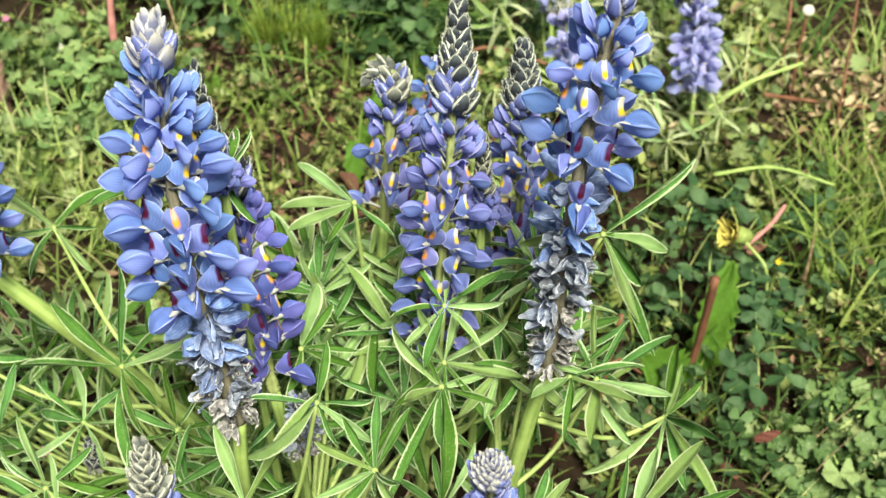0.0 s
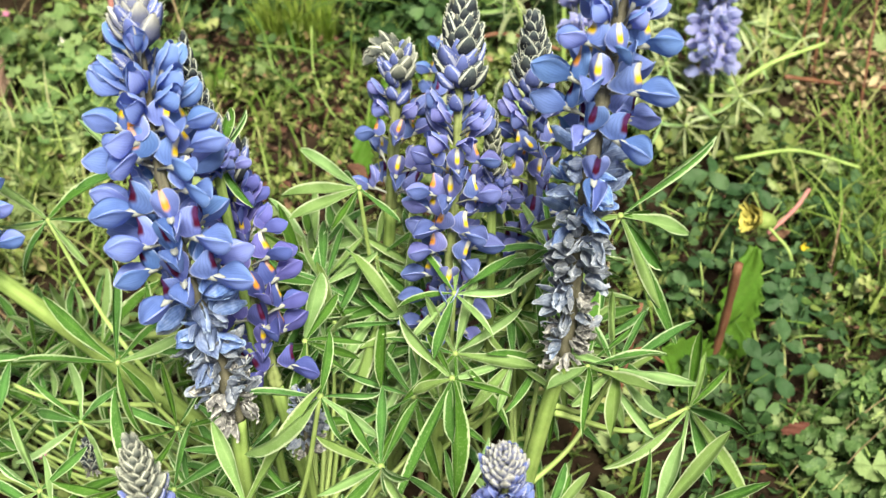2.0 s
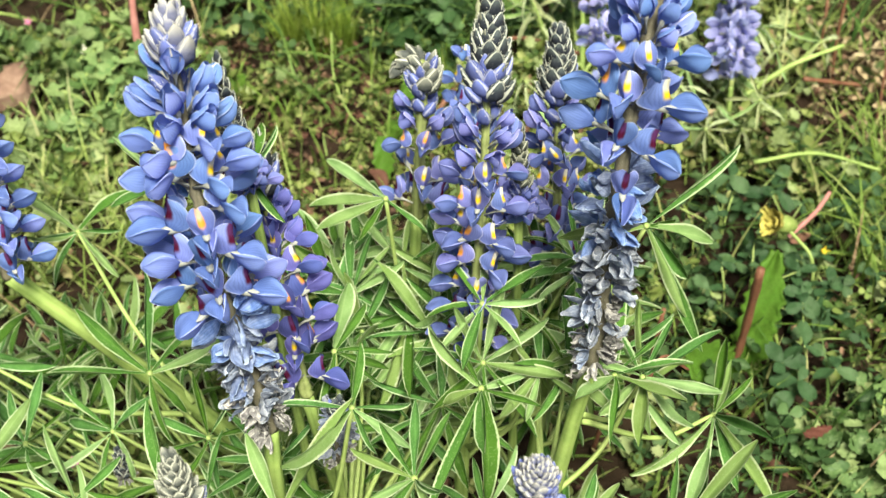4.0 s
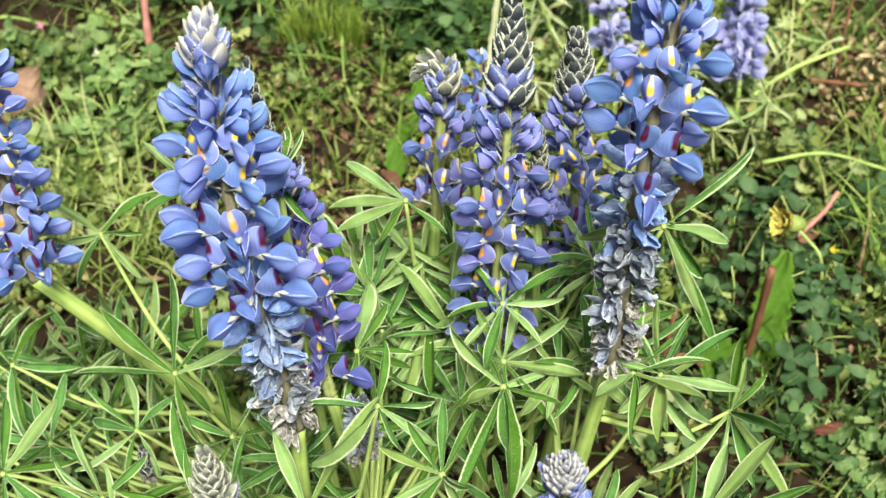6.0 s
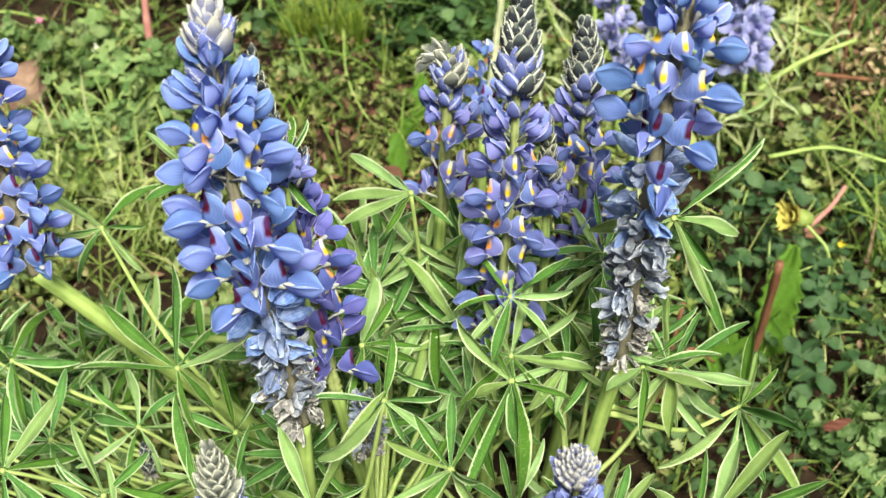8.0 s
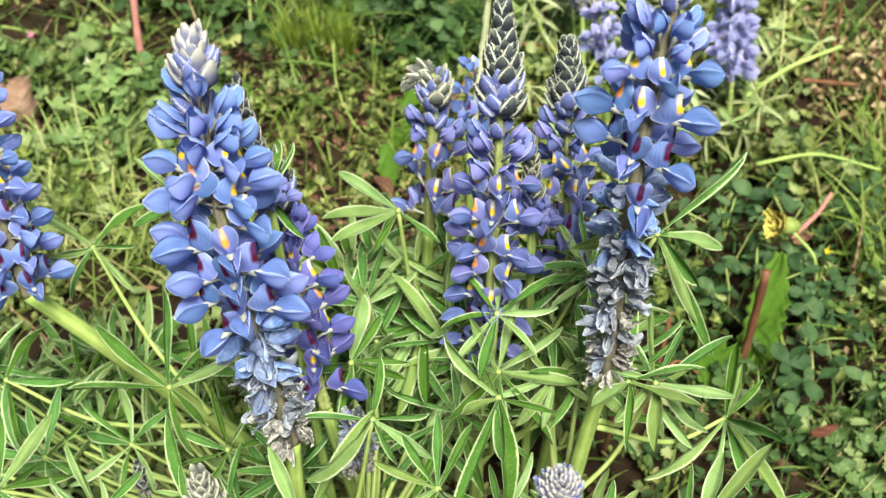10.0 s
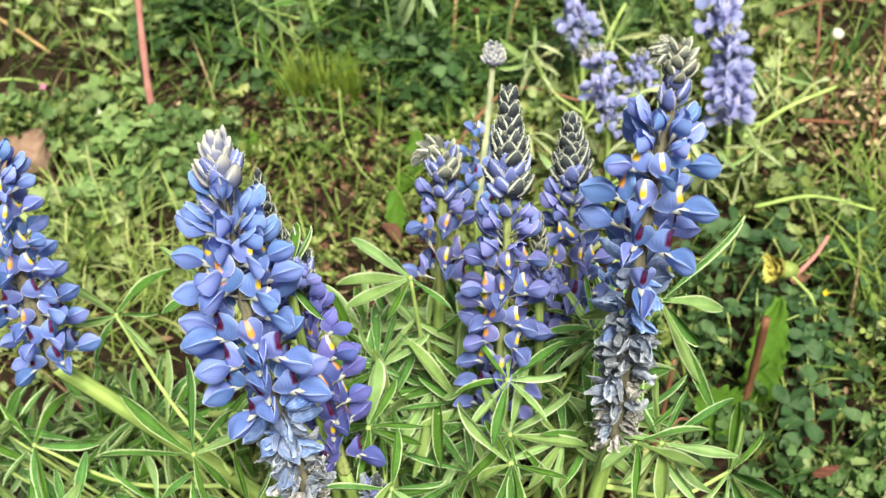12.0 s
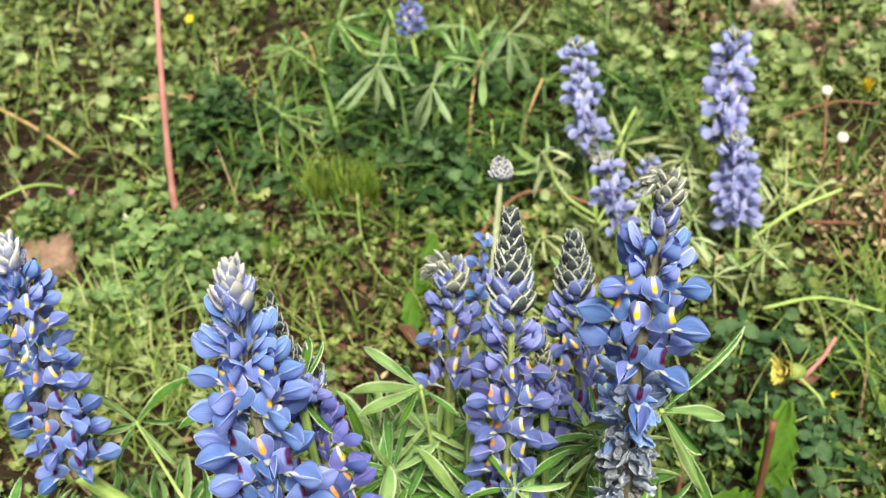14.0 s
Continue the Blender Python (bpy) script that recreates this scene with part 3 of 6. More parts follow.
def lupin(label, foot, knee, low, tip, radius=0.0045, size=0.0185, hue="blue", bud="pale", zones=(0.16, 0.27, 0.62, 0.78), rows=17,
          per=6, curl=None, mids=(), flower_mark=("yellow", "yellow", "orange"), tight=1.0, droop=0.0, group="lupins in bloom", bare=False, skip=0.1, swell=0.35, budscale=1.0, tip_blue=True, press=0.0, whorl=0.18, fade=True, bracts=5):
    """A lupin: stem from foot to low, and a spike from low to tip with buds, open flowers and withered ones.
    zones: shares of the spike's length, from the tip, at which buds, closed flowers, open flowers and faded ones end."""
    foot = Vector(foot)
    plant = tagged(new("lupin"), label, "lupin", group)
    plant.location = foot
    low, tip = Vector(low), Vector(tip)
    rel = lambda p: Vector(p) - foot
    stem = [p for p in bezier([rel(foot)] + [rel(k) for k in knee] + [rel(low)], 9)]
    v, f, t = tube(stem, [radius * (1.25 - 0.35 * i / (len(stem) - 1)) for i in range(len(stem))], 10)
    part("stem", mesh_of("stem", v, f, [STEM], t), plant)
    pts = [rel(low)] + [rel(p) for p in mids] + [rel(tip)] + ([rel(c) for c in curl] if curl else [])
    axis = bezier(pts, 12)
    n = len(axis)
    fine = bezier(pts, 60)
    v, f, t = tube(fine, [radius * (0.86 - 0.58 * i / (len(fine) - 1)) for i in range(len(fine))], 10)
    for i, p in enumerate(v):
        mid = fine[min(i // 10, len(fine) - 1)]
        v[i] = mid + (p - mid) * (1.0 + 0.55 * max(0.0, noise.noise(p * 330)) + 0.22 * noise.noise(p * 900))
    part("spike_axis", mesh_of("spike_axis", v, f, [WOOLSTEM if bare else AXIS if fade and hue == "blue" else GREEN_AXIS], t), plant)
    gaps = [0.0]
    for a, b in zip(axis, axis[1:]):
        gaps.append(gaps[-1] + (b - a).length)
    total = gaps[-1]

    def on_axis(share):
        want = (1 - share) * total
        i = max(k for k in range(n - 1) if gaps[k] <= want + 1e-9)
        k = (want - gaps[i]) / max(1e-9, gaps[i + 1] - gaps[i])
        return axis[i].lerp(axis[i + 1], k), (axis[min(i + 1, n - 1)] - axis[i]).normalized()

    z0, z1, z2, z3 = zones
    turn = RNG.uniform(0, 6)
    # buds at the tip, in a close spiral
    count = int(max(16, z0 * total / 0.00105 * tight * (0.8 + swell)))
    for k in range(count):
        sh = z0 * (k + 0.3) / count
        at, up = on_axis(sh)
        g = sh / z0
        turn += 2.3999
        flat = up.orthogonal().normalized()
        out = Matrix.Rotation(turn, 3, up) @ flat
        lift = 1.28 - 0.45 * g + RNG.uniform(-0.14, 0.12)
        d = out * math.cos(lift) + up * math.sin(lift)
        s = size * budscale * (0.40 + 0.36 * g) * RNG.uniform(0.8, 1.2)
        b = part("bud", RNG.choice(BUDS["blue"] if g > 0.55 and RNG.random() < (g - 0.5) * 1.1 and tip_blue else BUDS[bud]), plant, m=basis(d, up, at + out * (radius * 0.25 + swell * 0.32 * size * g ** 0.6), s))
        if bracts and k % bracts == 0:
            part("bract", BRACTS[bud], b)
    # closed blue flowers, then open ones, then faded, then withered, in whorls
    share = z0
    odd = 0
    while share < 0.995:
        at, up = on_axis(share)
        flat = up.orthogonal().normalized()
        m_here = per if share < z2 else per + 1
        for k in range(m_here):
            a = 2 * math.pi * (k + 0.5 * (odd % 2)) / m_here + RNG.uniform(-0.25, 0.25) + odd * 0.35
            out = Matrix.Rotation(a, 3, up) @ flat
            here = at + up * RNG.uniform(-whorl, whorl) * size
            if z1 < share < z2 and RNG.random() < skip:
                continue
            if share < z1:
                g = (share - z0) / max(1e-6, z1 - z0)
                lift = 1.0 - 0.45 * g + press * (1 - 0.6 * g) + RNG.uniform(-0.12, 0.12)
                d = out * math.cos(lift) + up * math.sin(lift)
                s = size * (0.62 + 0.28 * g) * (1 - 0.25 * press) * RNG.uniform(0.85, 1.1)
                if bare:
                    continue
                if g > 0.3 + press + RNG.uniform(-0.2, 0.2):
                    fl = part("flower", CALYX_ME, plant, m=basis(d, up, here + out * (radius * 0.8 + 0.15 * size), s * 1.08) @ pose(0, 0, 0, RNG.gauss(0, 10)))
                    wl_, wr_ = RNG.choice(WINGS[hue])
                    part("wing", wl_, fl)
                    part("wing", wr_, fl)
                    part("banner", RNG.choice(HOODS[hue]), fl, hue + " banner petal still folded, with a pale crease")
                else:
                    part("bud", RNG.choice(BUDS["blue"]), plant, m=basis(d, up, here + out * radius * 0.5, s))
            elif share < z2 or (share < z2 + 0.07 and RNG.random() < 0.35):
                g = (share - z1) / max(1e-6, z2 - z1)
                lift = 0.40 - 0.42 * g - droop + RNG.uniform(-0.14, 0.14)
                d = out * math.cos(lift) + up * math.sin(lift)
                s = size * (0.86 + 0.18 * min(1, g * 2)) * RNG.uniform(0.92, 1.08)
                fl = part("flower", CALYX_ME, plant, m=basis(d, up, here + out * (radius + 0.30 * size), s) @ pose(0, 0, 0, RNG.gauss(0, 14), 0, RNG.gauss(0, 6)))
                mark = "red" if fade and (g > 0.72 or (g > 0.5 and RNG.random() < 0.5)) else RNG.choice(flower_mark)
                wl_, wr_ = RNG.choice(WINGS[hue])
                part("wing", wl_, fl)
                part("wing", wr_, fl)
                part("banner", RNG.choice(BANNERS[hue][mark]), fl, hue + {"pale": " banner petal with a pale crease", "yellow": " banner petal with a yellow mark", "orange": " banner petal with an orange mark", "red": " banner petal with a dark red mark"}[mark])
            else:
                g = (share - z2) / max(1e-6, 1 - z2)
                lift = 0.15 - 0.35 * g + RNG.uniform(-0.35, 0.35)
                d = out * math.cos(lift) + up * math.sin(lift)
                tone = 3 if RNG.random() < 0.01 + 0.05 * g else 0 if share < z3 - RNG.uniform(-0.05, 0.08) else (1 if g < 0.72 + RNG.uniform(-0.2, 0.2) else 2)
                if RNG.random() < 0.08:
                    continue
                s = size * (0.92 - 0.20 * g) * RNG.uniform(0.65, 1.1)
                part("withered_flower", RNG.choice(WITHERED[tone]), plant, m=basis(d, up, here + out * (radius * 0.8 + RNG.uniform(0, 0.12) * size), s) @ pose(0, 0, 0, RNG.gauss(0, 30 + 60 * g), RNG.gauss(0, 18), RNG.gauss(0, 18)))
        odd += 1
        share += (1 - z0) / rows * ((0.50 if share < z1 else 1.0) if share < z2 else 0.52)
    return plant


# ---- the ground ----
def height(x, y):
    p = Vector((x, y, 0))
    return 0.016 * noise.noise(p * 3.1) + 0.008 * noise.noise(p * 11) + 0.003 * noise.noise(p * 37)


def stretch(k, n):
    s = 2 * k / n - 1
    return math.copysign(1.1 * abs(s) + 38.9 * abs(s) ** 7, s)


NG = 260
gv = [(stretch(i, NG), 0.95 + stretch(j, NG)) for j in range(NG + 1) for i in range(NG + 1)]
gverts = [(x, y, height(x, y)) for x, y in gv]
gfaces = [(j * (NG + 1) + i, j * (NG + 1) + i + 1, (j + 1) * (NG + 1) + i + 1, (j + 1) * (NG + 1) + i) for j in range(NG) for i in range(NG)]
ground = tagged(new("ground", mesh_of("ground", gverts, gfaces, [SOIL])), "dark brown loose soil of an overgrown field", "ground", kind="structure")


# ---- low growth, joined by kind ----
def scatter(name, mat, template, faces, mats4, label, category):
    """Copies of a template at many 4x4 matrices, joined into one mesh."""
    t = np.asarray(template, dtype=np.float64)
    m = np.asarray(mats4)
    v = np.einsum("nij,kj->nki", m[:, :3, :3], t) + m[:, None, :3, 3]
    k, n = len(t), len(m)
    me = bpy.data.meshes.new(name)
    me.vertices.add(n * k)
    me.vertices.foreach_set("co", v.astype(np.float32).ravel())
    flat = np.concatenate([np.asarray(f) for f in faces])
    sizes = np.array([len(f) for f in faces])
    me.loops.add(n * len(flat))
    me.loops.foreach_set("vertex_index", (flat[None, :] + (np.arange(n) * k)[:, None]).ravel().astype(np.int32))
    me.polygons.add(n * len(faces))
    tot = np.tile(sizes, n)
    me.polygons.foreach_set("loop_start", (np.cumsum(tot) - tot).astype(np.int32))
    me.polygons.foreach_set("use_smooth", np.ones(n * len(faces), dtype=bool))
    me.materials.append(mat)
    me.update(calc_edges=True)
    me.validate()
    return tagged(new(name, me), label, category, kind="stuff")


def fan_leaf(outline, lift=0.0, fold=0.12):
    """A small leaf from its outline (x along, y across): a fan round the middle, folded along the midrib."""
    v = [(0.5, 0, -fold * 0.4)] + [(x, y, fold * abs(y) + lift * x * x) for x, y in outline]
    n = len(outline)
    return v, [(0, 1 + i, 1 + (i + 1) % n) for i in range(n)]


def joined(parts):
    verts, faces = [], []
    for v, f in parts:
        k = len(verts)
        verts += v
        faces += [tuple(i + k for i in q) for q in f]
    return verts, faces


def turned(vf, angle, tilt=0.0, shift=(0, 0, 0), s=1.0):
    m = Matrix.Translation(shift) @ Matrix.Rotation(angle, 4, "Z") @ Matrix.Rotation(tilt, 4, "Y") @ Matrix.Scale(s, 4)
    return [tuple(m @ Vector(p)) for p in vf[0]], vf[1]


HEART = [(0.0, 0.0), (0.32, -0.30), (0.68, -0.46), (0.94, -0.34), (1.0, -0.12), (0.93, 0.0), (1.0, 0.12), (0.94, 0.34), (0.68, 0.46), (0.32, 0.30)]
LOBED = [(0.05, 0.0), (0.0, -0.34), (0.13, -0.28), (0.20, -0.50), (0.33, -0.30), (0.50, -0.56), (0.60, -0.27), (0.83, -0.42), (0.80, -0.17), (1.02, 0.0), (0.80, 0.17), (0.83, 0.42), (0.60, 0.27), (0.50, 0.56), (0.33, 0.30), (0.20, 0.50), (0.13, 0.28), (0.0, 0.34)]
OVAL = [(0.0, 0.0), (0.25, -0.22), (0.6, -0.27), (0.9, -0.12), (1.0, 0.0), (0.9, 0.12), (0.6, 0.27), (0.25, 0.22)]
STALK = ([(-0.04, -0.04, 0), (0.04, 0.04, 0), (0.03, 0.03, -2.2), (-0.03, -0.03, -2.2)], [(0, 1, 2, 3)])
CLOVER_T = joined([turned(fan_leaf(HEART), 2.0944 * k + 0.15 * k, -0.18 + 0.1 * k) for k in range(3)] + [STALK])
LOBED_T = joined([turned(fan_leaf(LOBED, 0.08, 0.2), 0, -0.1), ([(0, -0.03, 0), (0, 0.03, 0), (-0.5, 0.03, -1.4), (-0.5, -0.03, -1.4)], [(0, 1, 2, 3)])])
SPRIG_T = joined([turned(fan_leaf(OVAL, 0.1, 0.25), 2.4 * k, -0.75 + 0.09 * k, (0, 0, 0.22 * k), 1.0 - 0.07 * k) for k in range(7)])
BLADES = []
for bend in (0.15, 0.45, 0.85):
    bv, bf = [], []
    for j in range(6):
        s = j / 5
        w = 0.5 * (1 - s ** 2.2) + 0.02
        x, z = bend * s ** 2 * 0.8, s * (1 - 0.35 * bend * s)
        bv += [(x, -w, z), (x - 0.0, w, z)]
        if j:
            bf.append((2 * j - 2, 2 * j - 1, 2 * j + 1, 2 * j))
    BLADES.append((bv, bf))

BARE = [(-0.525, 1.050, 0.065, 0.055), (-0.60, 1.225, 0.13, 0.05), (-0.25, 1.16, 0.13, 0.055), (0.36, 0.80, 0.07, 0.04), (0.40, 0.68, 0.05, 0.03), (-0.15, 1.19, 0.07, 0.03), (-0.115, 0.865, 0.065, 0.06), (0.46, 1.10, 0.09, 0.10), (0.49, 1.30, 0.08, 0.05), (-0.15, 1.03, 0.08, 0.05), (0.285, 0.645, 0.03, 0.03), (0.30, 0.70, 0.02, 0.02),
        (-0.42, 1.42, 0.08, 0.03), (-0.30, 1.30, 0.06, 0.025)]


def bare(x, y):
    """0 on bare soil, 1 on full growth."""
    k = 1.0
    for cx, cy, rx, ry in BARE:
        d = math.hypot((x - cx) / rx, (y - cy) / ry)
        k = min(k, max(0.10, (d - 0.75) / 0.5))
    return k


def places(count, dens, x=(-0.95, 0.85), y=(0.2, 2.1)):
    out = []
    while len(out) < count:
        px, py = RNG.uniform(*x), RNG.uniform(*y)
        if RNG.random() < dens(px, py):
            out.append((px, py))
    return out


def clump(x, y, scale, lo, hi, seed):
    """Patchiness of the growth: 0 to 1."""
    v = noise.noise(Vector((x * scale + seed, y * scale - seed, seed * 1.7)))
    return min(1.0, max(0.0, (v - lo) / (hi - lo)))


def mound(x, y):
    """How high the growth heaps up, 0 to 1, with hollows of bare soil between."""
    return clump(x, y, 7.5, -0.12, 0.30, 77) * (0.45 + 0.55 * clump(x, y, 19.0, -0.15, 0.2, 83))


def shade_bed(x, y):
    """The stretch behind the lupins whose shade is put into darker leaf colours."""
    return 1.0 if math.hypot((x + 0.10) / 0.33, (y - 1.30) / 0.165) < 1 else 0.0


def gap(x, y):
    """1 on the brown weedy stretch seen between the front spikes, 0 elsewhere."""
    return min(1.0, max(0.0, (1.15 - math.hypot((x + 0.14) / 0.17, (y - 1.02) / 0.17)) / 0.3))


def leaf_mats(pts, rise, size, tilt):
    out = []
    for x, y in pts:
        s = RNG.uniform(*size)
        m = Matrix.Translation((x, y, height(x, y) + RNG.uniform(*rise) + 0.05 * mound(x, y) * math.sqrt(RNG.random()))) @ Matrix.Rotation(RNG.uniform(0, 6.283), 4, "Z") @ Matrix.Rotation(RNG.gauss(0, tilt), 4, "X") @ Matrix.Rotation(RNG.gauss(0, tilt), 4, "Y") @ Matrix.Scale(s, 4)
        out.append([list(r) for r in m])
    return out


def blade_mats(pts, long, wide, lean):
    out = []
    for x, y in pts:
        l, w = RNG.uniform(*long), RNG.uniform(*wide)
        m = Matrix.Translation((x, y, height(x, y) - 0.003)) @ Matrix.Rotation(RNG.uniform(0, 6.283), 4, "Z") @ Matrix.Rotation(abs(RNG.gauss(0, lean)), 4, "Y") @ Matrix.Diagonal((l, w, l, 1))
        out.append([list(r) for r in m])
    return out


under_lupin = lambda x, y: 1.0 if (y > 0.72 or x > 0.13) else 0.55
right_bed = lambda x, y: min(1.0, max(0.0, (x - 0.10) / 0.08)) * min(1.0, max(0.0, (1.05 - y) / 0.12))
scatter("clover_patch", CLOVER, *CLOVER_T, leaf_mats(places(5200, lambda x, y: bare(x, y) * under_lupin(x, y) * (1 - 0.65 * right_bed(x, y)) * (0.05 + mound(x, y)) * (0.10 + 0.9 * clump(x, y, 3.0, -0.2, 0.3, 3) + 0.8 * shade_bed(x, y))), (0.004, 0.02), (0.006, 0.012), 0.5),
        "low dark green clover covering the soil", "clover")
scatter("broad_clover_patch", BLUISH_SHADE, *CLOVER_T, leaf_mats(places(220, lambda x, y: bare(x, y) * right_bed(x, y) * (0.15 + clump(x, y, 6.0, -0.1, 0.3, 41)), (0.1, 0.7), (0.5, 1.1)), (0.01, 0.05), (0.008, 0.014), 0.7),
        "broad bluish green clover leaves over dark soil", "clover")
scatter("shade_clover_patch", BLUISH_SHADE, *CLOVER_T, leaf_mats(places(820, lambda x, y: bare(x, y) * shade_bed(x, y) * (0.1 + mound(x, y)), (-0.45, 0.3), (1.1, 1.5)), (0.004, 0.05), (0.010, 0.018), 0.6),
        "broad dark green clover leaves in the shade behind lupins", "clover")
scatter("pale_clover_patch", CLOVER_GREY, *CLOVER_T, leaf_mats(places(2300, lambda x, y: bare(x, y) * (0.05 + mound(x, y)) * (1 - 0.9 * shade_bed(x, y)) * (1 - 0.8 * right_bed(x, y)) * clump(x, y, 2.5, -0.1, 0.35, 9)), (0.004, 0.02), (0.007, 0.013), 0.55),
        "pale greyish green clover among the grass", "clover")
scatter("lobed_herb_patch", CLOVER_GREY, *LOBED_T, leaf_mats(places(3000, lambda x, y: bare(x, y) * (0.06 + mound(x, y)) * (1 - 0.9 * shade_bed(x, y)) * (0.08 + clump(x, y, 2.8, 0.0, 0.3, 17) * (1 - 0.8 * right_bed(x, y))) + (0.6 if math.hypot((x - 0.34) / 0.08, (y - 0.61) / 0.06) < 1 else 0.0)), (0.004, 0.02), (0.010, 0.024), 0.55),
        "pale lobed herb leaves close to the ground", "herb")
scatter("sprig_patch", SPRIG, *SPRIG_T, leaf_mats(places(6000, lambda x, y: bare(x, y) * (0.04 + mound(x, y)) * (1 - 0.8 * shade_bed(x, y)) * (1 - 0.7 * right_bed(x, y)) * (0.12 + 0.88 * clump(x, y, 4.0, -0.1, 0.3, 23))), (-0.002, 0.012), (0.007, 0.014), 0.5),
        "small-leaved green weeds between the clover", "weeds")
scatter("small_leaves", SPRIG, *fan_leaf(OVAL, 0.15, 0.35), leaf_mats(places(14000, lambda x, y: (0.04 + 0.96 * bare(x, y)) * (0.05 + mound(x, y)) * under_lupin(x, y) * (1 - 0.75 * shade_bed(x, y)) * (1 - 0.8 * right_bed(x, y)) * (0.20 + 0.80 * clump(x, y, 4.0, -0.15, 0.3, 57))), (0.0, 0.012), (0.009, 0.023), 0.7),
        "tiny green leaves of weeds hugging the soil", "weeds")
MALLOW = [(0.10, 0.0), (0.0, -0.22), (0.06, -0.42), (0.20, -0.47), (0.25, -0.40), (0.38, -0.56), (0.52, -0.54), (0.55, -0.42), (0.72, -0.50), (0.86, -0.38), (0.84, -0.24), (0.98, -0.18), (1.02, 0.0), (0.98, 0.18), (0.84, 0.24), (0.86, 0.38), (0.72, 0.50), (0.55, 0.42), (0.52, 0.54), (0.38, 0.56), (0.25, 0.40), (0.20, 0.47), (0.06, 0.42), (0.0, 0.22)]
MALLOW_T = joined([turned(fan_leaf(MALLOW, 0.10, 0.30), 0, -0.12), ([(0.1, -0.03, 0), (0.1, 0.03, 0), (-0.4, 0.03, -1.4), (-0.4, -0.03, -1.4)], [(0, 1, 2, 3)])])
HERB = herb_mat("scalloped_herb", [(0.0, (0.045, 0.10, 0.030)), (0.5, (0.085, 0.16, 0.055)), (0.85, (0.145, 0.23, 0.09)), (1.0, (0.23, 0.31, 0.14))])
scatter("scalloped_herb_patch", HERB, *MALLOW_T, leaf_mats(places(620, lambda x, y: bare(x, y) ** 2 * (0.05 + mound(x, y)) * (1.0 if math.hypot((x + 0.42) / 0.15, (y - 1.09) / 0.11) < 1 else 0.0) + (0.3 if math.hypot((x - 0.35) / 0.09, (y - 0.60) / 0.06) < 1 else 0.0), (-0.7, 0.6), (0.5, 1.3)), (0.006, 0.035), (0.009, 0.019), 0.6),
        "pale green herb with scalloped lobed leaves", "herb")
scatter("pale_weed_patch", CLOVER_GREY, *LOBED_T, leaf_mats(places(880, lambda x, y: (0.2 + mound(x, y)) * (1.0 if math.hypot((x - 0.34) / 0.28, (y - 1.46) / 0.24) < 1 or math.hypot((x + 0.56) / 0.22, (y - 1.45) / 0.20) < 1 else 0.0), (-0.8, 0.7), (1.15, 1.8)), (0.01, 0.05), (0.012, 0.024), 0.6),
        "pale greyish weeds in the far grass", "weeds")
scatter("creeping_weeds", SPRIG, *SPRIG_T, leaf_mats(places(230, lambda x, y: gap(x, y) * (0.15 + clump(x, y, 16.0, -0.1, 0.25, 63)), (-0.4, 0.1), (0.8, 1.25)), (0.0, 0.03), (0.008, 0.016), 0.7),
        "small green weeds creeping over brown soil", "weeds")
# the rest of the field, sparser and coarser with distance
far_spots = places(12500, lambda x, y: min(1.0, 1.6 / max(0.3, math.hypot(x, y - 1.1)) ** 2) * (0.0 if -0.9 < x < 0.8 and 0.25 < y < 2.05 else 1.0), (-5, 5), (-4, 6.5))
scatter("field_weeds", CLOVER, *CLOVER_T, leaf_mats(far_spots, (0.004, 0.03), (0.011, 0.028), 0.5), "low green weeds over the rest of the field", "weeds")
scatter("field_grass", GRASS, *BLADES[1], blade_mats([(x + 0.02, y + 0.02) for x, y in far_spots], (0.04, 0.11), (0.002, 0.005), 0.6), "rough grass over the rest of the field", "grass")
for blade, count, nm in zip(BLADES, (1300, 1900, 2000), ("grass", "bent_grass", "drooping_grass")):
    pts = places(count, lambda x, y: (0.10 + 0.90 * bare(x, y)) * under_lupin(x, y) * (0.12 + mound(x + 0.31, y)) * (1 - 0.92 * shade_bed(x, y)) * (0.22 + 0.95 * clump(x, y, 2.6, -0.15, 0.3, 31)) * (1 - 0.55 * right_bed(x, y)) * (1 - 0.35 * gap(x, y)))
    scatter(nm, GRASS, *blade, blade_mats(pts, (0.03, 0.085), (0.0014, 0.0040), 0.7), "green grass blades growing among the weeds", "grass")

# taller grass at the edge of the bed
scatter("tall_grass", GRASS, *BLADES[1], blade_mats(places(560, lambda x, y: 1.0 if math.hypot((x - 0.45) / 0.12, (y - 0.86) / 0.13) < 1 else 0.03, (-0.8, 0.8), (0.6, 1.9)), (0.07, 0.14), (0.0018, 0.0038), 0.5),
        "taller light green grass standing in loose tufts", "grass")
scatter("dark_grass", SHADEGRASS, *BLADES[2], blade_mats(places(750, lambda x, y: bare(x, y) ** 2 * (0.1 + mound(x, y)) if math.hypot((x + 0.03) / 0.33, (y - 1.33) / 0.17) < 1 else 0.02, (-0.6, 0.6), (1.05, 1.7)), (0.09, 0.19), (0.003, 0.0065), 0.55),
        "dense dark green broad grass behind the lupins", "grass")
scatter("pale_grass", STRAWGRASS, *BLADES[1], blade_mats(places(900, lambda x, y: (1.0 if math.hypot((x + 0.44) / 0.13, (y - 0.93) / 0.12) < 1 else 0.0) + (0.2 if math.hypot((x + 0.55) / 0.3, (y - 1.45) / 0.2) < 1 else 0.0) + 0.06, (-0.9, 0.7), (0.75, 1.9)), (0.05, 0.11), (0.0016, 0.0036), 0.75),
        "pale yellowish green grass lying over in tufts", "grass")
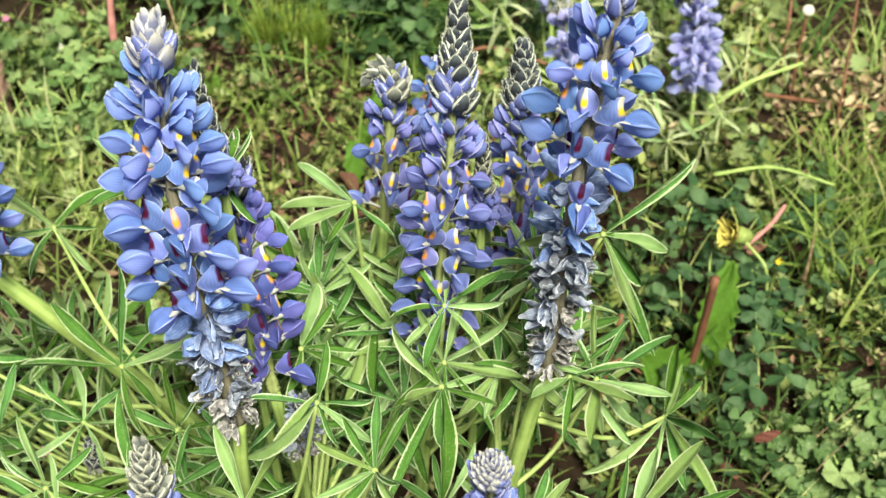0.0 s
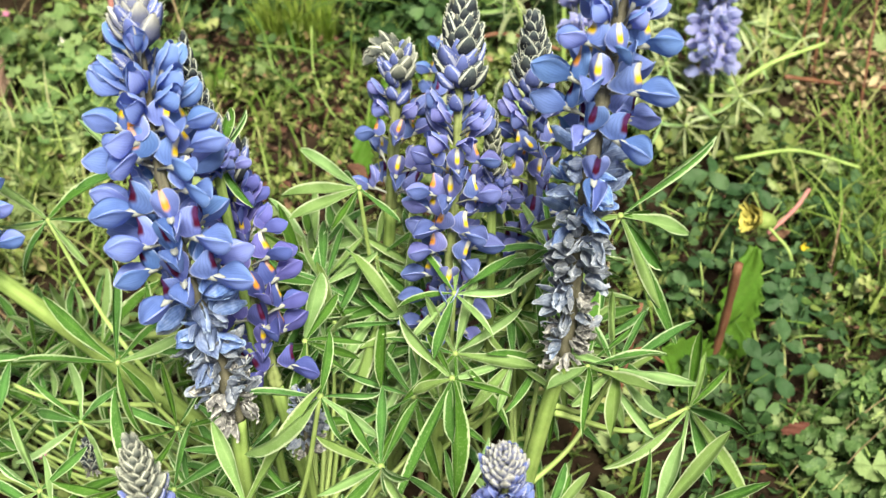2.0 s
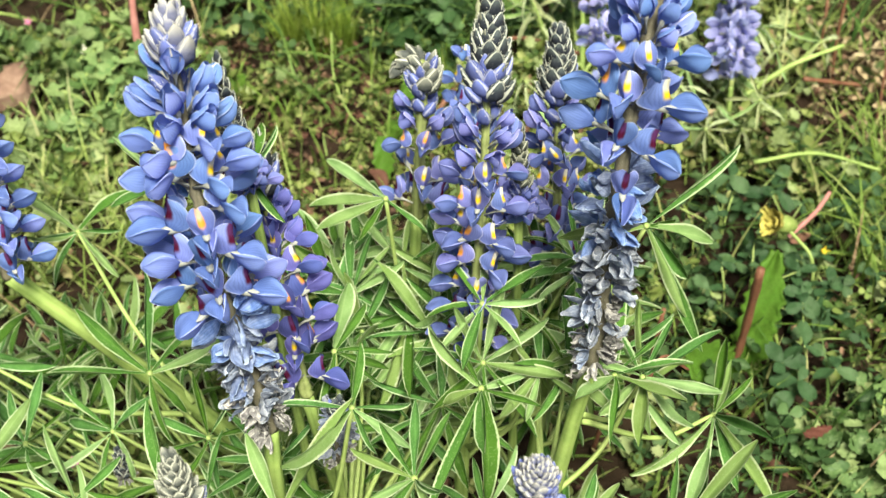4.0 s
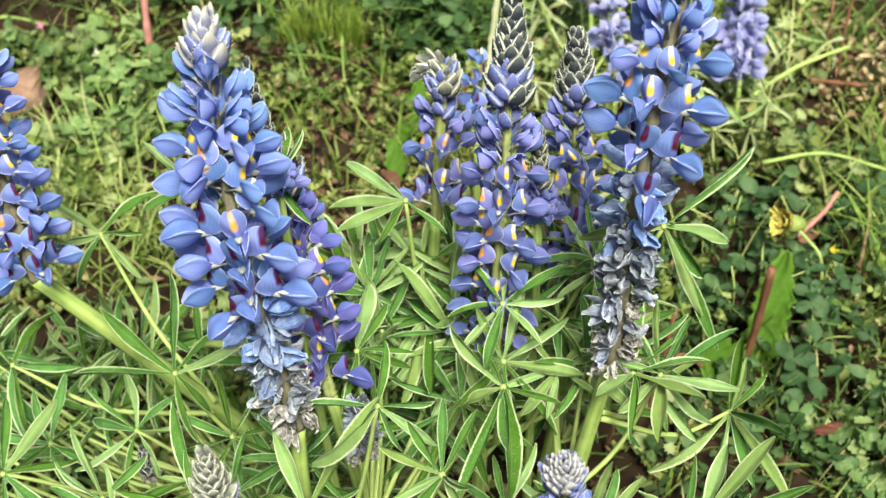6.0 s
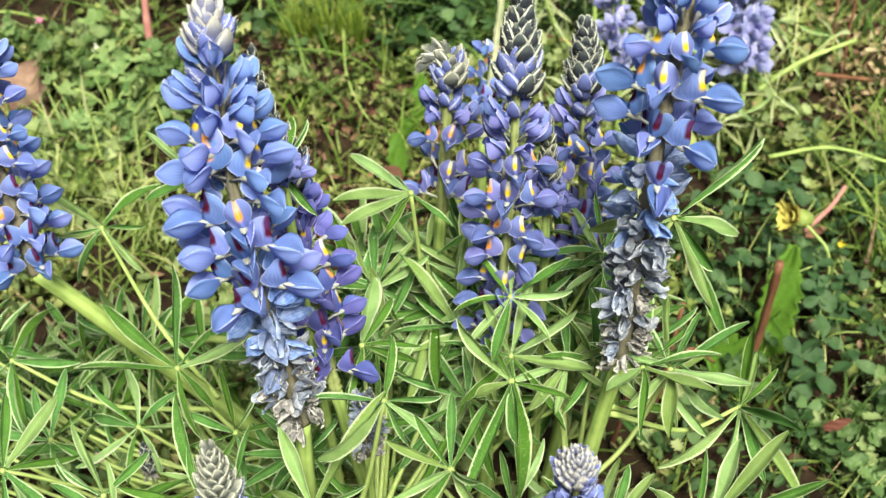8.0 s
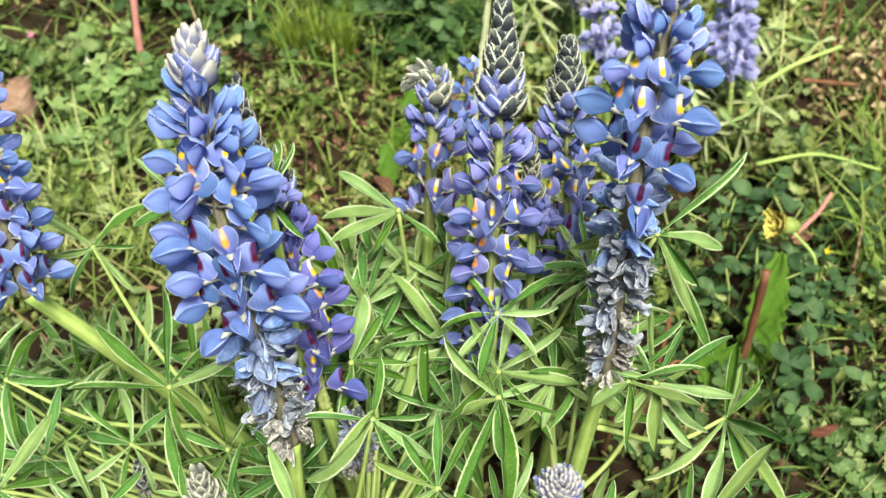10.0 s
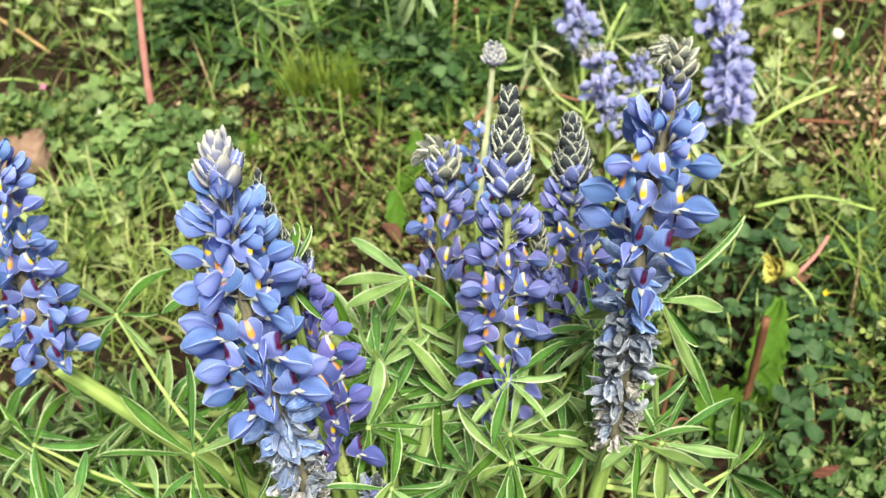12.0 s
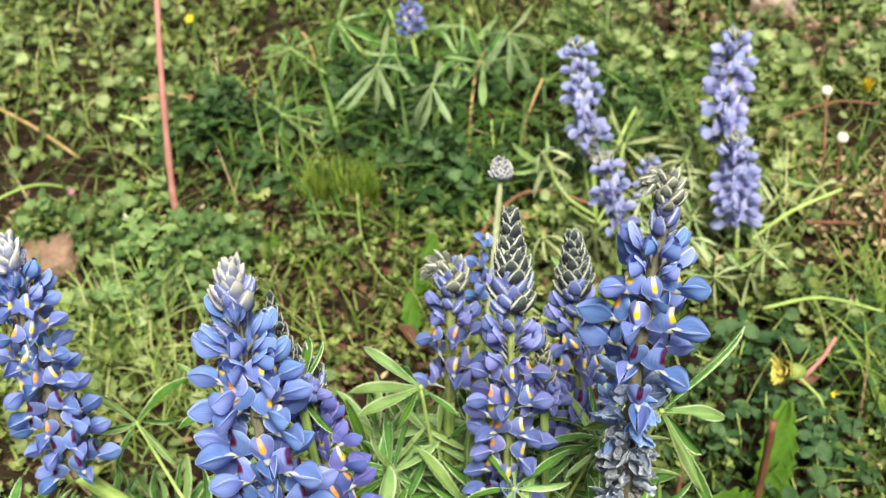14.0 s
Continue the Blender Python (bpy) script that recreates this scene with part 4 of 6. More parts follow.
scatter("fine_grass_tuft", FINEGRASS, *BLADES[0], blade_mats(places(520, lambda x, y: 1.0 if math.hypot((x + 0.185) / 0.05, (y - 1.195) / 0.025) < 1 else 0.0, (-0.3, -0.05), (1.1, 1.35)), (0.045, 0.085), (0.0016, 0.0026), 0.30),
        "dense tuft of fine feathery green grass", "grass")
scatter("dry_straw", STRAW, *BLADES[1], blade_mats(places(420, lambda x, y: 0.3 + 0.7 * (1 - bare(x, y))), (0.04, 0.12), (0.0012, 0.0028), 1.25),
        "dry straw-coloured stalks lying on the ground", "straw")
scatter("leaf_litter", LITTER, *fan_leaf(OVAL, 0.3, 0.7), leaf_mats(places(3600, lambda x, y: min(1.0, 0.12 + 0.6 * (1 - bare(x, y)) + 0.7 * gap(x, y))), (0.0, 0.016), (0.004, 0.013), 0.9),
        "brown and reddish dead leaves scattered on the soil", "leaf litter")

scatter("bed_grass", SHADEGRASS, *BLADES[2], blade_mats(places(520, lambda x, y: right_bed(x, y) * (0.1 + mound(x, y + 0.4)) * (0.5 + 2.5 * max(0.0, x - 0.25)), (0.15, 0.62), (0.6, 1.1)), (0.04, 0.11), (0.0012, 0.0030), 0.8),
        "thin green grass blades between the clover leaves", "grass")
scatter("bed_leaves", BLUISH_SHADE, *fan_leaf(OVAL, 0.15, 0.35), leaf_mats(places(900, lambda x, y: right_bed(x, y) * bare(x, y) * (0.08 + mound(x + 0.2, y)), (0.1, 0.62), (0.55, 1.1)), (0.0, 0.03), (0.008, 0.020), 0.8),
        "small dark green weed leaves over shaded soil", "weeds")

scatter("straw_grass", STRAWGRASS, *BLADES[1], blade_mats(places(120, lambda x, y: 1.0 if math.hypot((x - 0.47) / 0.14, (y - 1.17) / 0.2) < 1 else 0.0, (0.3, 0.65), (0.95, 1.4)), (0.05, 0.12), (0.0014, 0.003), 0.7),
        "pale yellowish grass over bare brown soil", "grass")

scatter("dry_litter", STRAW, *fan_leaf(OVAL, 0.3, 0.7), leaf_mats(places(520, lambda x, y: 1.0 if math.hypot((x - 0.47) / 0.10, (y - 1.11) / 0.13) < 1 else 0.012, (-0.6, 0.6), (0.85, 1.6)), (0.0, 0.012), (0.007, 0.018), 0.7),
        "tan dry leaf scraps on the brown soil", "leaf litter")

# ---- the lupins in front ----
L = lupin("tall blue lupin spike with yellow marks, withered grey below", (-0.10, 0.405, 0), [(-0.117, 0.40, 0.15), (-0.119, 0.402, 0.27)], (-0.118, 0.416, 0.325), (-0.1393, 0.4782, 0.559),
          mids=[(-0.134, 0.438, 0.458)], radius=0.0050, size=0.0232, rows=12, zones=(0.10, 0.22, 0.57, 0.75), per=6, skip=0.05, swell=0.30, budscale=0.98, tight=1.15, bud="white", bracts=0, whorl=0.34)
R = lupin("tall blue lupin spike, lower half withered to grey", (0.03, 0.445, 0), [(0.035, 0.447, 0.13), (0.049, 0.452, 0.243)], (0.063, 0.461, 0.321), (0.086, 0.494, 0.572),
          mids=[(0.072, 0.472, 0.484)], curl=[(0.084, 0.499, 0.584), (0.077, 0.497, 0.583)], radius=0.005, size=0.0228, rows=11.5, zones=(0.10, 0.22, 0.46, 0.64), per=5, swell=0.25, tight=1.1, budscale=0.7, press=0.35, tip_blue=False, bud="wool", bracts=3)
FL = lupin("blue lupin spike on a thick leaning pale green stem", (-0.13, 0.52, 0), [(-0.165, 0.53, 0.13), (-0.24, 0.539, 0.238)], (-0.298, 0.545, 0.316), (-0.313, 0.606, 0.480),
           mids=[(-0.309, 0.572, 0.405)], radius=0.0062, size=0.0195, rows=9, zones=(0.12, 0.22, 1.0, 1.0), per=6)
C1 = lupin("short violet-blue lupin spike with a curled pale tip", (-0.06, 0.58, 0), [(-0.052, 0.59, 0.12), (-0.048, 0.593, 0.216)], (-0.041, 0.605, 0.302), (-0.033, 0.626, 0.400),
           curl=[(-0.035, 0.629, 0.411), (-0.042, 0.630, 0.414), (-0.048, 0.629, 0.409)], radius=0.0045, size=0.0205, hue="violet", bud="wool", rows=4, zones=(0.30, 0.54, 1.0, 1.0), per=5, swell=0.46, budscale=1.0, tight=0.95, bracts=0)
C2 = lupin("violet-blue lupin spike with a long dark budding tip", (-0.02, 0.51, 0), [(-0.015, 0.515, 0.14), (-0.010, 0.522, 0.22)], (-0.006, 0.525, 0.270), (0.009, 0.571, 0.500),
           mids=[(0.003, 0.534, 0.400)], radius=0.0045, size=0.0205, hue="violet", bud="dark", rows=8.5, zones=(0.25, 0.40, 1.0, 1.0), per=5, swell=0.50, budscale=1.12, tight=1.0, bracts=4)
C3 = lupin("violet lupin spike with a dark budding tip behind others", (0.03, 0.56, 0), [(0.045, 0.565, 0.14), (0.05, 0.572, 0.22)], (0.052, 0.577, 0.270), (0.050, 0.619, 0.440),
           radius=0.0042, size=0.0200, hue="violet", bud="dark", rows=5.5, zones=(0.26, 0.44, 1.0, 1.0), per=5, swell=0.50, budscale=1.10, tight=1.0, bracts=4)
C4 = lupin("small green budding lupin spike between the flowers", (0.02, 0.53, 0), [(0.022, 0.535, 0.15)], (0.024, 0.540, 0.365), (0.024, 0.552, 0.424),
           radius=0.003, size=0.013, hue="violet", bud="green", rows=4, zones=(0.7, 0.95, 1.0, 1.0), per=5)
C5 = lupin("slender lupin spike with a small pale bud head", (-0.02, 0.69, 0), [(-0.015, 0.70, 0.14)], (-0.010, 0.716, 0.270), (0.007, 0.752, 0.388),
           curl=[(0.004, 0.753, 0.397)], radius=0.0036, size=0.0165, hue="blue", bud="white", rows=11, zones=(0.13, 0.50, 1.0, 1.0), per=3, bare=True, tight=3.6, swell=0.9, budscale=0.62, tip_blue=False, bracts=0)
L2 = lupin("violet lupin spike half hidden behind a taller one", (-0.09, 0.45, 0), [(-0.09, 0.455, 0.14)], (-0.106, 0.466, 0.290), (-0.124, 0.535, 0.432),
           mids=[(-0.115, 0.492, 0.355)], radius=0.0045, size=0.0205, hue="indigo", bud="dark", rows=8, zones=(0.20, 0.38, 1.0, 1.0), per=5)
L3 = lupin("thin dark budding lupin spike behind a taller one", (-0.11, 0.47, 0), [(-0.115, 0.475, 0.2)], (-0.120, 0.487, 0.44), (-0.127, 0.498, 0.516),
           radius=0.003, size=0.013, hue="violet", bud="dark", rows=5, zones=(0.75, 0.97, 1.0, 1.0), per=4)
BL = lupin("young lupin spike with hairy pale green buds", (-0.13, 0.34, 0), [(-0.14, 0.335, 0.15)], (-0.144, 0.332, 0.315), (-0.146, 0.341, 0.408),
           radius=0.004, size=0.0165, hue="violet", bud="wool", rows=7, zones=(0.42, 0.95, 1.0, 1.0), per=6, swell=0.7, tight=1.1, budscale=1.0)
BR = lupin("young lupin spike with a woolly white bud tip", (0.0, 0.33, 0), [(0.02, 0.325, 0.15)], (0.027, 0.322, 0.325), (0.023, 0.331, 0.412),
           radius=0.004, size=0.0165, hue="violet", bud="white", rows=7, zones=(0.16, 0.80, 1.0, 1.0), per=6, swell=1.2, tight=2.6, budscale=0.72)

# leaves that stand out: plant, foot of the stalk, hub, facing, fingers as (turn, degrees off the facing, length in mm)
leaf(FL, (-0.15, 0.5, 0.17), (-0.208, 0.494, 0.279), (0, -0.62, 0.78), fingers=[(-76, 78, 45), (-48, 112, 37), (21, 116, 47), (49, 111, 40), (89, 72, 65), (142, 82, 63), (149, 118, 40), (179, 94, 67)])
leaf(L, (-0.115, 0.405, 0.2), (-0.072, 0.42, 0.339), (0.1, -0.5, 0.86), fingers=[(-136, 120, 30), (-123, 53, 78), (-63, 56, 23), (-37, 78, 40), (8, 116, 37), (79, 61, 24), (178, 93, 40)], pool=LEAFLETS_MIX)
leaf(L, (-0.1, 0.385, 0.2), (-0.035, 0.352, 0.372), (0, -0.6, 0.8), fingers=[(-161, 37, 37), (-129, 37, 36), (-51, 39, 36), (-15, 23, 32), (60, 85, 37), (87, 83, 38), (122, 119, 35), (153, 86, 28)], pool=LEAFLETS_MIX)
leaf(R, (0.06, 0.458, 0.27), (0.15, 0.492, 0.227), (0.1, -0.65, 0.75), fingers=[(-144, 68, 69), (-118, 55, 73), (-85, 46, 51), (-70, 43, 76), (-46, 6, 78), (46, 72, 31), (77, 51, 39), (90, 61, 62)], pool=LEAFLETS_MIX)
leaf(C3, (0.05, 0.572, 0.23), (0.1, 0.536, 0.358), (0.1, -0.7, 0.7), fingers=[(-175, 75, 59), (-63, 96, 64), (-63, 112, 95), (-44, 126, 55), (-8, 126, 70), (2, 125, 39), (34, 119, 104)], pool=LEAFLETS_MIX)
leaf(R, (0.058, 0.456, 0.28), (0.101, 0.505, 0.237), (0.05, -0.65, 0.75), fingers=[(-129, 93, 39), (-90, 44, 40), (-54, 65, 45), (10, 88, 37), (36, 66, 28)], pool=LEAFLETS_MIX)
leaf(R, (0.05, 0.45, 0.15), (0.112, 0.391, 0.258), (0.05, -0.65, 0.75), fingers=[(-128, 47, 41), (-21, 15, 42), (3, 50, 82), (23, 53, 71), (53, 70, 71), (70, 75, 50), (172, 92, 22)], pool=LEAFLETS_MIX)
leaf(FL, (-0.2, 0.53, 0.2), (-0.279, 0.619, 0.281), (-0.1, -0.5, 0.86), fingers=[(-166, 92, 52), (-156, 79, 30), (-114, 77, 39), (-44, 73, 48), (-4, 73, 37), (55, 99, 55), (141, 90, 64)])
leaf(FL, (-0.19, 0.5, 0.13), (-0.316, 0.508, 0.186), (-0.1, -0.6, 0.78), fingers=[(-136, 65, 44), (-64, 65, 32), (-21, 77, 49), (42, 94, 34), (78, 94, 49), (115, 84, 39), (126, 92, 59), (171, 85, 42)])
leaf(C2, (-0.01, 0.52, 0.2), (0.001, 0.503, 0.328), (0, -0.5, 0.86), fingers=[(-177, 89, 30), (-129, 68, 39), (-106, 65, 49), (-50, 66, 35), (2, 82, 36), (30, 91, 43), (84, 118, 38), (127, 98, 29)], pool=LEAFLETS_MIX)
leaf(C2, (-0.01, 0.515, 0.16), (0.036, 0.486, 0.285), (0.05, -0.55, 0.82), fingers=[(-163, 81, 40), (-132, 73, 44), (-108, 70, 38), (-47, 66, 28), (18, 70, 15), (47, 95, 26), (92, 91, 31), (136, 86, 33)], pool=LEAFLETS_MIX)
leaf(C1, (-0.05, 0.59, 0.2), (-0.06, 0.595, 0.329), (-0.05, -0.65, 0.75), fingers=[(-158, 99, 52), (-121, 69, 28), (-45, 95, 27), (143, 146, 68), (146, 132, 69), (180, 114, 63)], pool=LEAFLETS_MIX)
leaf(L3, (-0.115, 0.475, 0.3), (-0.123, 0.503, 0.436), (0.2, -0.6, 0.7), fingers=[(-64, 48, 16), (62, 107, 24), (77, 131, 42), (120, 93, 18)])
leaf(L3, (-0.115, 0.475, 0.3), (-0.166, 0.493, 0.442), (-0.2, -0.6, 0.7), fingers=[(-138, 41, 15), (130, 56, 27), (140, 102, 25)])
leaf(L, (-0.117, 0.402, 0.22), (-0.112, 0.375, 0.304), (0, -0.6, 0.8), fingers=[(-155, 39, 38), (-79, 35, 56), (-17, 42, 52), (23, 69, 32), (57, 69, 75), (109, 83, 47), (142, 63, 27)], pool=LEAFLETS_MIX)
leaf(C1, (-0.048, 0.592, 0.19), (-0.047, 0.56, 0.253), (-0.1, -0.55, 0.82), fingers=[(-175, 84, 50), (-123, 51, 59), (-103, 56, 75), (-83, 50, 77), (-37, 61, 46), (49, 117, 41), (133, 105, 43)], pool=LEAFLETS_MIX)
leaf(C2, (-0.012, 0.518, 0.16), (-0.001, 0.445, 0.321), (0, -0.6, 0.8), fingers=[(-164, 57, 36), (-111, 38, 95), (-87, 38, 58), (-78, 42, 73), (-18, 75, 32), (116, 118, 35), (133, 106, 54)], pool=LEAFLETS_MIX)
leaf(L2, (-0.09, 0.455, 0.2), (-0.091, 0.498, 0.292), (0.1, -0.5, 0.85), fingers=[(-91, 53, 39), (-37, 62, 38), (-21, 62, 43), (8, 66, 34), (59, 108, 38), (81, 118, 60)], pool=LEAFLETS_MIX)
leaf(FL, (-0.2, 0.52, 0.2), (-0.342, 0.549, 0.223), (-0.2, -0.5, 0.85), fingers=[(-124, 75, 32), (-74, 68, 49), (-63, 77, 59), (-5, 91, 45), (76, 104, 51), (129, 99, 43)])
leaf(BR, (0.02, 0.325, 0.18), (0.045, 0.346, 0.328), (0.3, -0.5, 0.8), fingers=[(-169, 81, 43), (-136, 49, 46), (-1, 51, 26), (51, 70, 26), (67, 89, 34), (145, 97, 35)], pool=LEAFLETS_MIX)
leaf(BL, (-0.14, 0.335, 0.18), (-0.184, 0.409, 0.254), (0, -0.6, 0.8), fingers=[(-162, 72, 59), (-156, 73, 31), (-4, 60, 39), (44, 86, 24), (111, 83, 36), (112, 91, 72), (165, 98, 52)])
leaf(BL, (-0.14, 0.335, 0.15), (-0.25, 0.425, 0.243), (0, -0.6, 0.8), fingers=[(-151, 59, 36), (-60, 47, 53), (-18, 75, 33), (45, 102, 36), (121, 115, 58), (149, 100, 41)])

# the thick of the leaves round the stems
STEMS = [(FL, (-0.17, 0.53)), (L, (-0.115, 0.405)), (C2, (-0.018, 0.515)), (C1, (-0.055, 0.585)), (R, (0.04, 0.448)), (L2, (-0.09, 0.455)), (BL, (-0.135, 0.337)), (BR, (0.015, 0.327)), (C3, (0.04, 0.563))]
made = 0
while made < 158:
    x, y = RNG.uniform(-0.46, 0.12), RNG.uniform(0.24, 0.70)
    cap = min(0.27, 0.83 - 1.035 * y, 0.34 - 0.6 * max(0, abs(x + 0.10) - 0.12))
    if x > 0.06 and RNG.random() < 0.5:
        continue
    z = cap - 0.03 - RNG.random() ** 1.6 * 0.17
    if z < 0.03:
        continue
    plant, (sx, sy) = min(STEMS, key=lambda s: math.hypot(s[1][0] - x, s[1][1] - y) + RNG.uniform(0, 0.1))
    reach = math.hypot(sx - x, sy - y)
    if reach < 0.025 or reach > 0.30:
        continue
    away = Vector((x - sx, y - sy, 0)).normalized()
    nrm = Vector((RNG.gauss(0, 0.25), -0.40 + RNG.gauss(0, 0.25), 0.85)) + away * 0.2
    leaf(plant, (sx, sy, max(0.02, z - 0.05 - 0.35 * reach)), (x, y, z), nrm, RNG.uniform(0, 90), RNG.choice((7, 8, 8, 9)), RNG.uniform(0.038, 0.060), RNG.uniform(0.85, 1.5))
    made += 1

for k in range(24):
    plant, sx, sy = RNG.choice(((C1, -0.055, 0.585), (L2, -0.09, 0.455), (C2, -0.018, 0.515)))
    x, y = RNG.uniform(-0.125, 0.03), RNG.uniform(0.53, 0.67)
    z = min(0.285, 0.90 - 1.035 * y) - RNG.uniform(0.0, 0.07)
    leaf(plant, (sx, sy, max(0.03, z - 0.09)), (x, y, z), (RNG.gauss(-0.1, 0.25), -0.45 + RNG.gauss(0, 0.2), 0.8), RNG.uniform(0, 90), RNG.choice((7, 8, 8, 9)), RNG.uniform(0.042, 0.06), RNG.uniform(0.9, 1.5), LEAFLETS_MIX)

for k in range(18):
    plant, sx, sy = RNG.choice(((C3, 0.04, 0.563), (R, 0.04, 0.448), (C2, -0.015, 0.518)))
    x, y = RNG.uniform(-0.01, 0.10), RNG.uniform(0.47, 0.60)
    z = min(0.31, 0.885 - 1.035 * y) - RNG.uniform(0.0, 0.07)
    leaf(plant, (sx, sy, max(0.03, z - 0.09)), (x, y, z), (RNG.gauss(0.05, 0.25), -0.45 + RNG.gauss(0, 0.2), 0.8), RNG.uniform(0, 90), RNG.choice((7, 8, 8, 9)), RNG.uniform(0.036, 0.052), RNG.uniform(0.9, 1.5), LEAFLETS_MIX)

# ---- lupins further off ----
F1 = lupin("pale lilac-blue lupin spike among yellowing leaves", (0.25, 1.08, 0), [(0.25, 1.06, 0.09)], (0.251, 1.066, 0.155), (0.271, 1.128, 0.256), radius=0.0027, size=0.0205, hue="lilac", bud="green", rows=9, zones=(0.07, 0.14, 1.0, 1.0), per=7, flower_mark=("pale",), fade=False, whorl=0.4, skip=0.12, group="lupins further off")
F2 = lupin("lilac-blue lupin spike beside a taller one", (0.26, 0.99, 0), [(0.262, 0.99, 0.05)], (0.262, 0.999, 0.090), (0.258, 1.035, 0.192), radius=0.0027, size=0.019, hue="lilac", bud="green", rows=8, zones=(0.09, 0.16, 1.0, 1.0), per=7, flower_mark=("pale",), fade=False, whorl=0.4, skip=0.12, group="lupins further off")
F3 = lupin("lilac-blue lupin spike with faded lower flowers", (0.12, 1.08, 0), [(0.121, 1.10, 0.05)], (0.120, 1.120, 0.105), (0.107, 1.185, 0.225), radius=0.0027, size=0.0185, hue="lilac", bud="green", rows=9, zones=(0.06, 0.12, 0.74, 0.76), per=6, flower_mark=("pale",), fade=False, whorl=0.4, skip=0.12, group="lupins further off")
F4 = lupin("small lilac lupin spike in yellowing leaves", (0.13, 0.96, 0), [(0.131, 0.965, 0.08)], (0.131, 0.975, 0.125), (0.118, 0.994, 0.208), radius=0.003, size=0.0160, hue="lilac", bud="green", rows=6, zones=(0.08, 0.15, 1.0, 1.0), per=6, flower_mark=("pale",), fade=False, whorl=0.4, skip=0.12, group="lupins further off")
F5 = lupin("small lilac lupin spike just opening", (0.19, 1.03, 0), [(0.18, 1.04, 0.07)], (0.176, 1.05, 0.11), (0.175, 1.063, 0.152), radius=0.003, size=0.014, hue="lilac", bud="green", rows=4, zones=(0.25, 0.5, 1.0, 1.0), per=5, flower_mark=("pale",), fade=False, whorl=0.4, skip=0.12, group="lupins further off")
F6 = lupin("small dark blue lupin spike in dense leaves", (-0.08, 1.40, 0), [(-0.085, 1.41, 0.06)], (-0.089, 1.425, 0.095), (-0.091, 1.446, 0.145), radius=0.003, size=0.015, hue="violet", bud="dark", rows=4, zones=(0.2, 0.4, 1.0, 1.0), per=6, group="lupins further off")
for k in range(38):
    plant, sx, sy = RNG.choice(((F1, 0.25, 1.07), (F2, 0.262, 0.992), (F3, 0.121, 1.09), (F4, 0.13, 0.965)))
    a, d = RNG.uniform(0, 6.283), RNG.uniform(0.03, 0.10)
    x, y, z = sx + d * math.cos(a), sy + d * math.sin(a), RNG.uniform(0.05, 0.13)
    leaf(plant, (sx, sy, z * 0.4), (x, y, z), (RNG.gauss(0, 0.3), -0.35 + RNG.gauss(0, 0.3), 0.85), RNG.uniform(0, 90), RNG.choice((6, 7, 8)), RNG.uniform(0.03, 0.046), RNG.uniform(1.5, 2.2), LEAFLETS_PALE)
leaf(F1, (0.262, 1.05, 0.05), (0.366, 1.063, 0.095), (0.2, -0.4, 0.85), 20, 5, 0.034, 1.95, LEAFLETS_PALE)
leaf(F1, (0.262, 1.05, 0.05), (0.318, 1.056, 0.090), (0.0, -0.4, 0.85), 50, 6, 0.034, 1.9, LEAFLETS_PALE)
for k in range(9):
    a, d = RNG.uniform(0, 6.283), RNG.uniform(0.03, 0.2)
    x, y, z = -0.08 + 1.3 * d * math.cos(a), 1.38 + 0.7 * d * math.sin(a), RNG.uniform(0.06, 0.15)
    leaf(F6, (-0.08, 1.40, z * 0.4), (x, y, z), (RNG.gauss(0, 0.3), -0.4 + RNG.gauss(0, 0.3), 0.8), RNG.uniform(0, 90), RNG.choice((6, 7, 8)), RNG.uniform(0.045, 0.07), RNG.uniform(1.6, 2.0), (LEAFLETS[2], LEAFLETS[5], LEAFLETS[1]))
leaf(F6, (-0.08, 1.40, 0.05), (-0.127, 1.283, 0.15), (0.0, -0.5, 0.85), fingers=[(-143, 113, 73), (-127, 118, 66), (-96, 121, 63), (-74, 120, 58), (-2, 105, 40), (73, 109, 56), (167, 125, 50)], pool=DROOP)
leaf(F6, (-0.06, 1.38, 0.05), (-0.06, 1.232, 0.15), (0.0, -0.5, 0.85), fingers=[(-130, 122, 57), (-106, 116, 62), (-71, 109, 54), (17, 128, 49), (69, 108, 54), (166, 130, 64)], pool=DROOP)
leaf(F6, (-0.04, 1.40, 0.06), (0.036, 1.301, 0.17), (0.0, -0.5, 0.85), fingers=[(-134, 113, 59), (-90, 114, 62), (-60, 117, 64), (0, 112, 61), (47, 100, 45), (141, 129, 68)], pool=DROOP)


# ---- single things on the ground ----
def stalk(name, pts, r0, r1, mat, label, category="stalk", group=""):
    path = bezier(pts, 8)
    n = len(path)
    base = path[0].copy()
    v, f, t = tube([p - base for p in path], [(r0 + (r1 - r0) * i / (n - 1)) * (1 + 0.12 * math.sin(i * 1.9)) for i in range(n)], 8)
    ob = tagged(new(name, mesh_of(name, v, f, [mat], t)), label, category, group)
    ob.location = base
    return ob


stalk("red_stick", [(0.222, 0.700, -0.01), (0.228, 0.699, 0.046), (0.228, 0.691, 0.149)], 0.0036, 0.0040, REDSTEM, "broken reddish brown dry stick standing in weeds")
stalk("tall_stalk", [(-0.372, 1.122, 0.0), (-0.372, 1.135, 0.09), (-0.362, 1.181, 0.225), (-0.356, 1.25, 0.33)], 0.0048, 0.0032, PINKSTEM, "thin tall pinkish red plant stem standing alone")
stalk("brown_stem", [(-0.06, 1.00, 0.01), (-0.028, 1.047, 0.045), (0.021, 1.112, 0.06), (0.062, 1.129, 0.06), (0.125, 1.108, 0.05)], 0.003, 0.0018, REDSTEM, "thin brown dead stem arching over the grass")
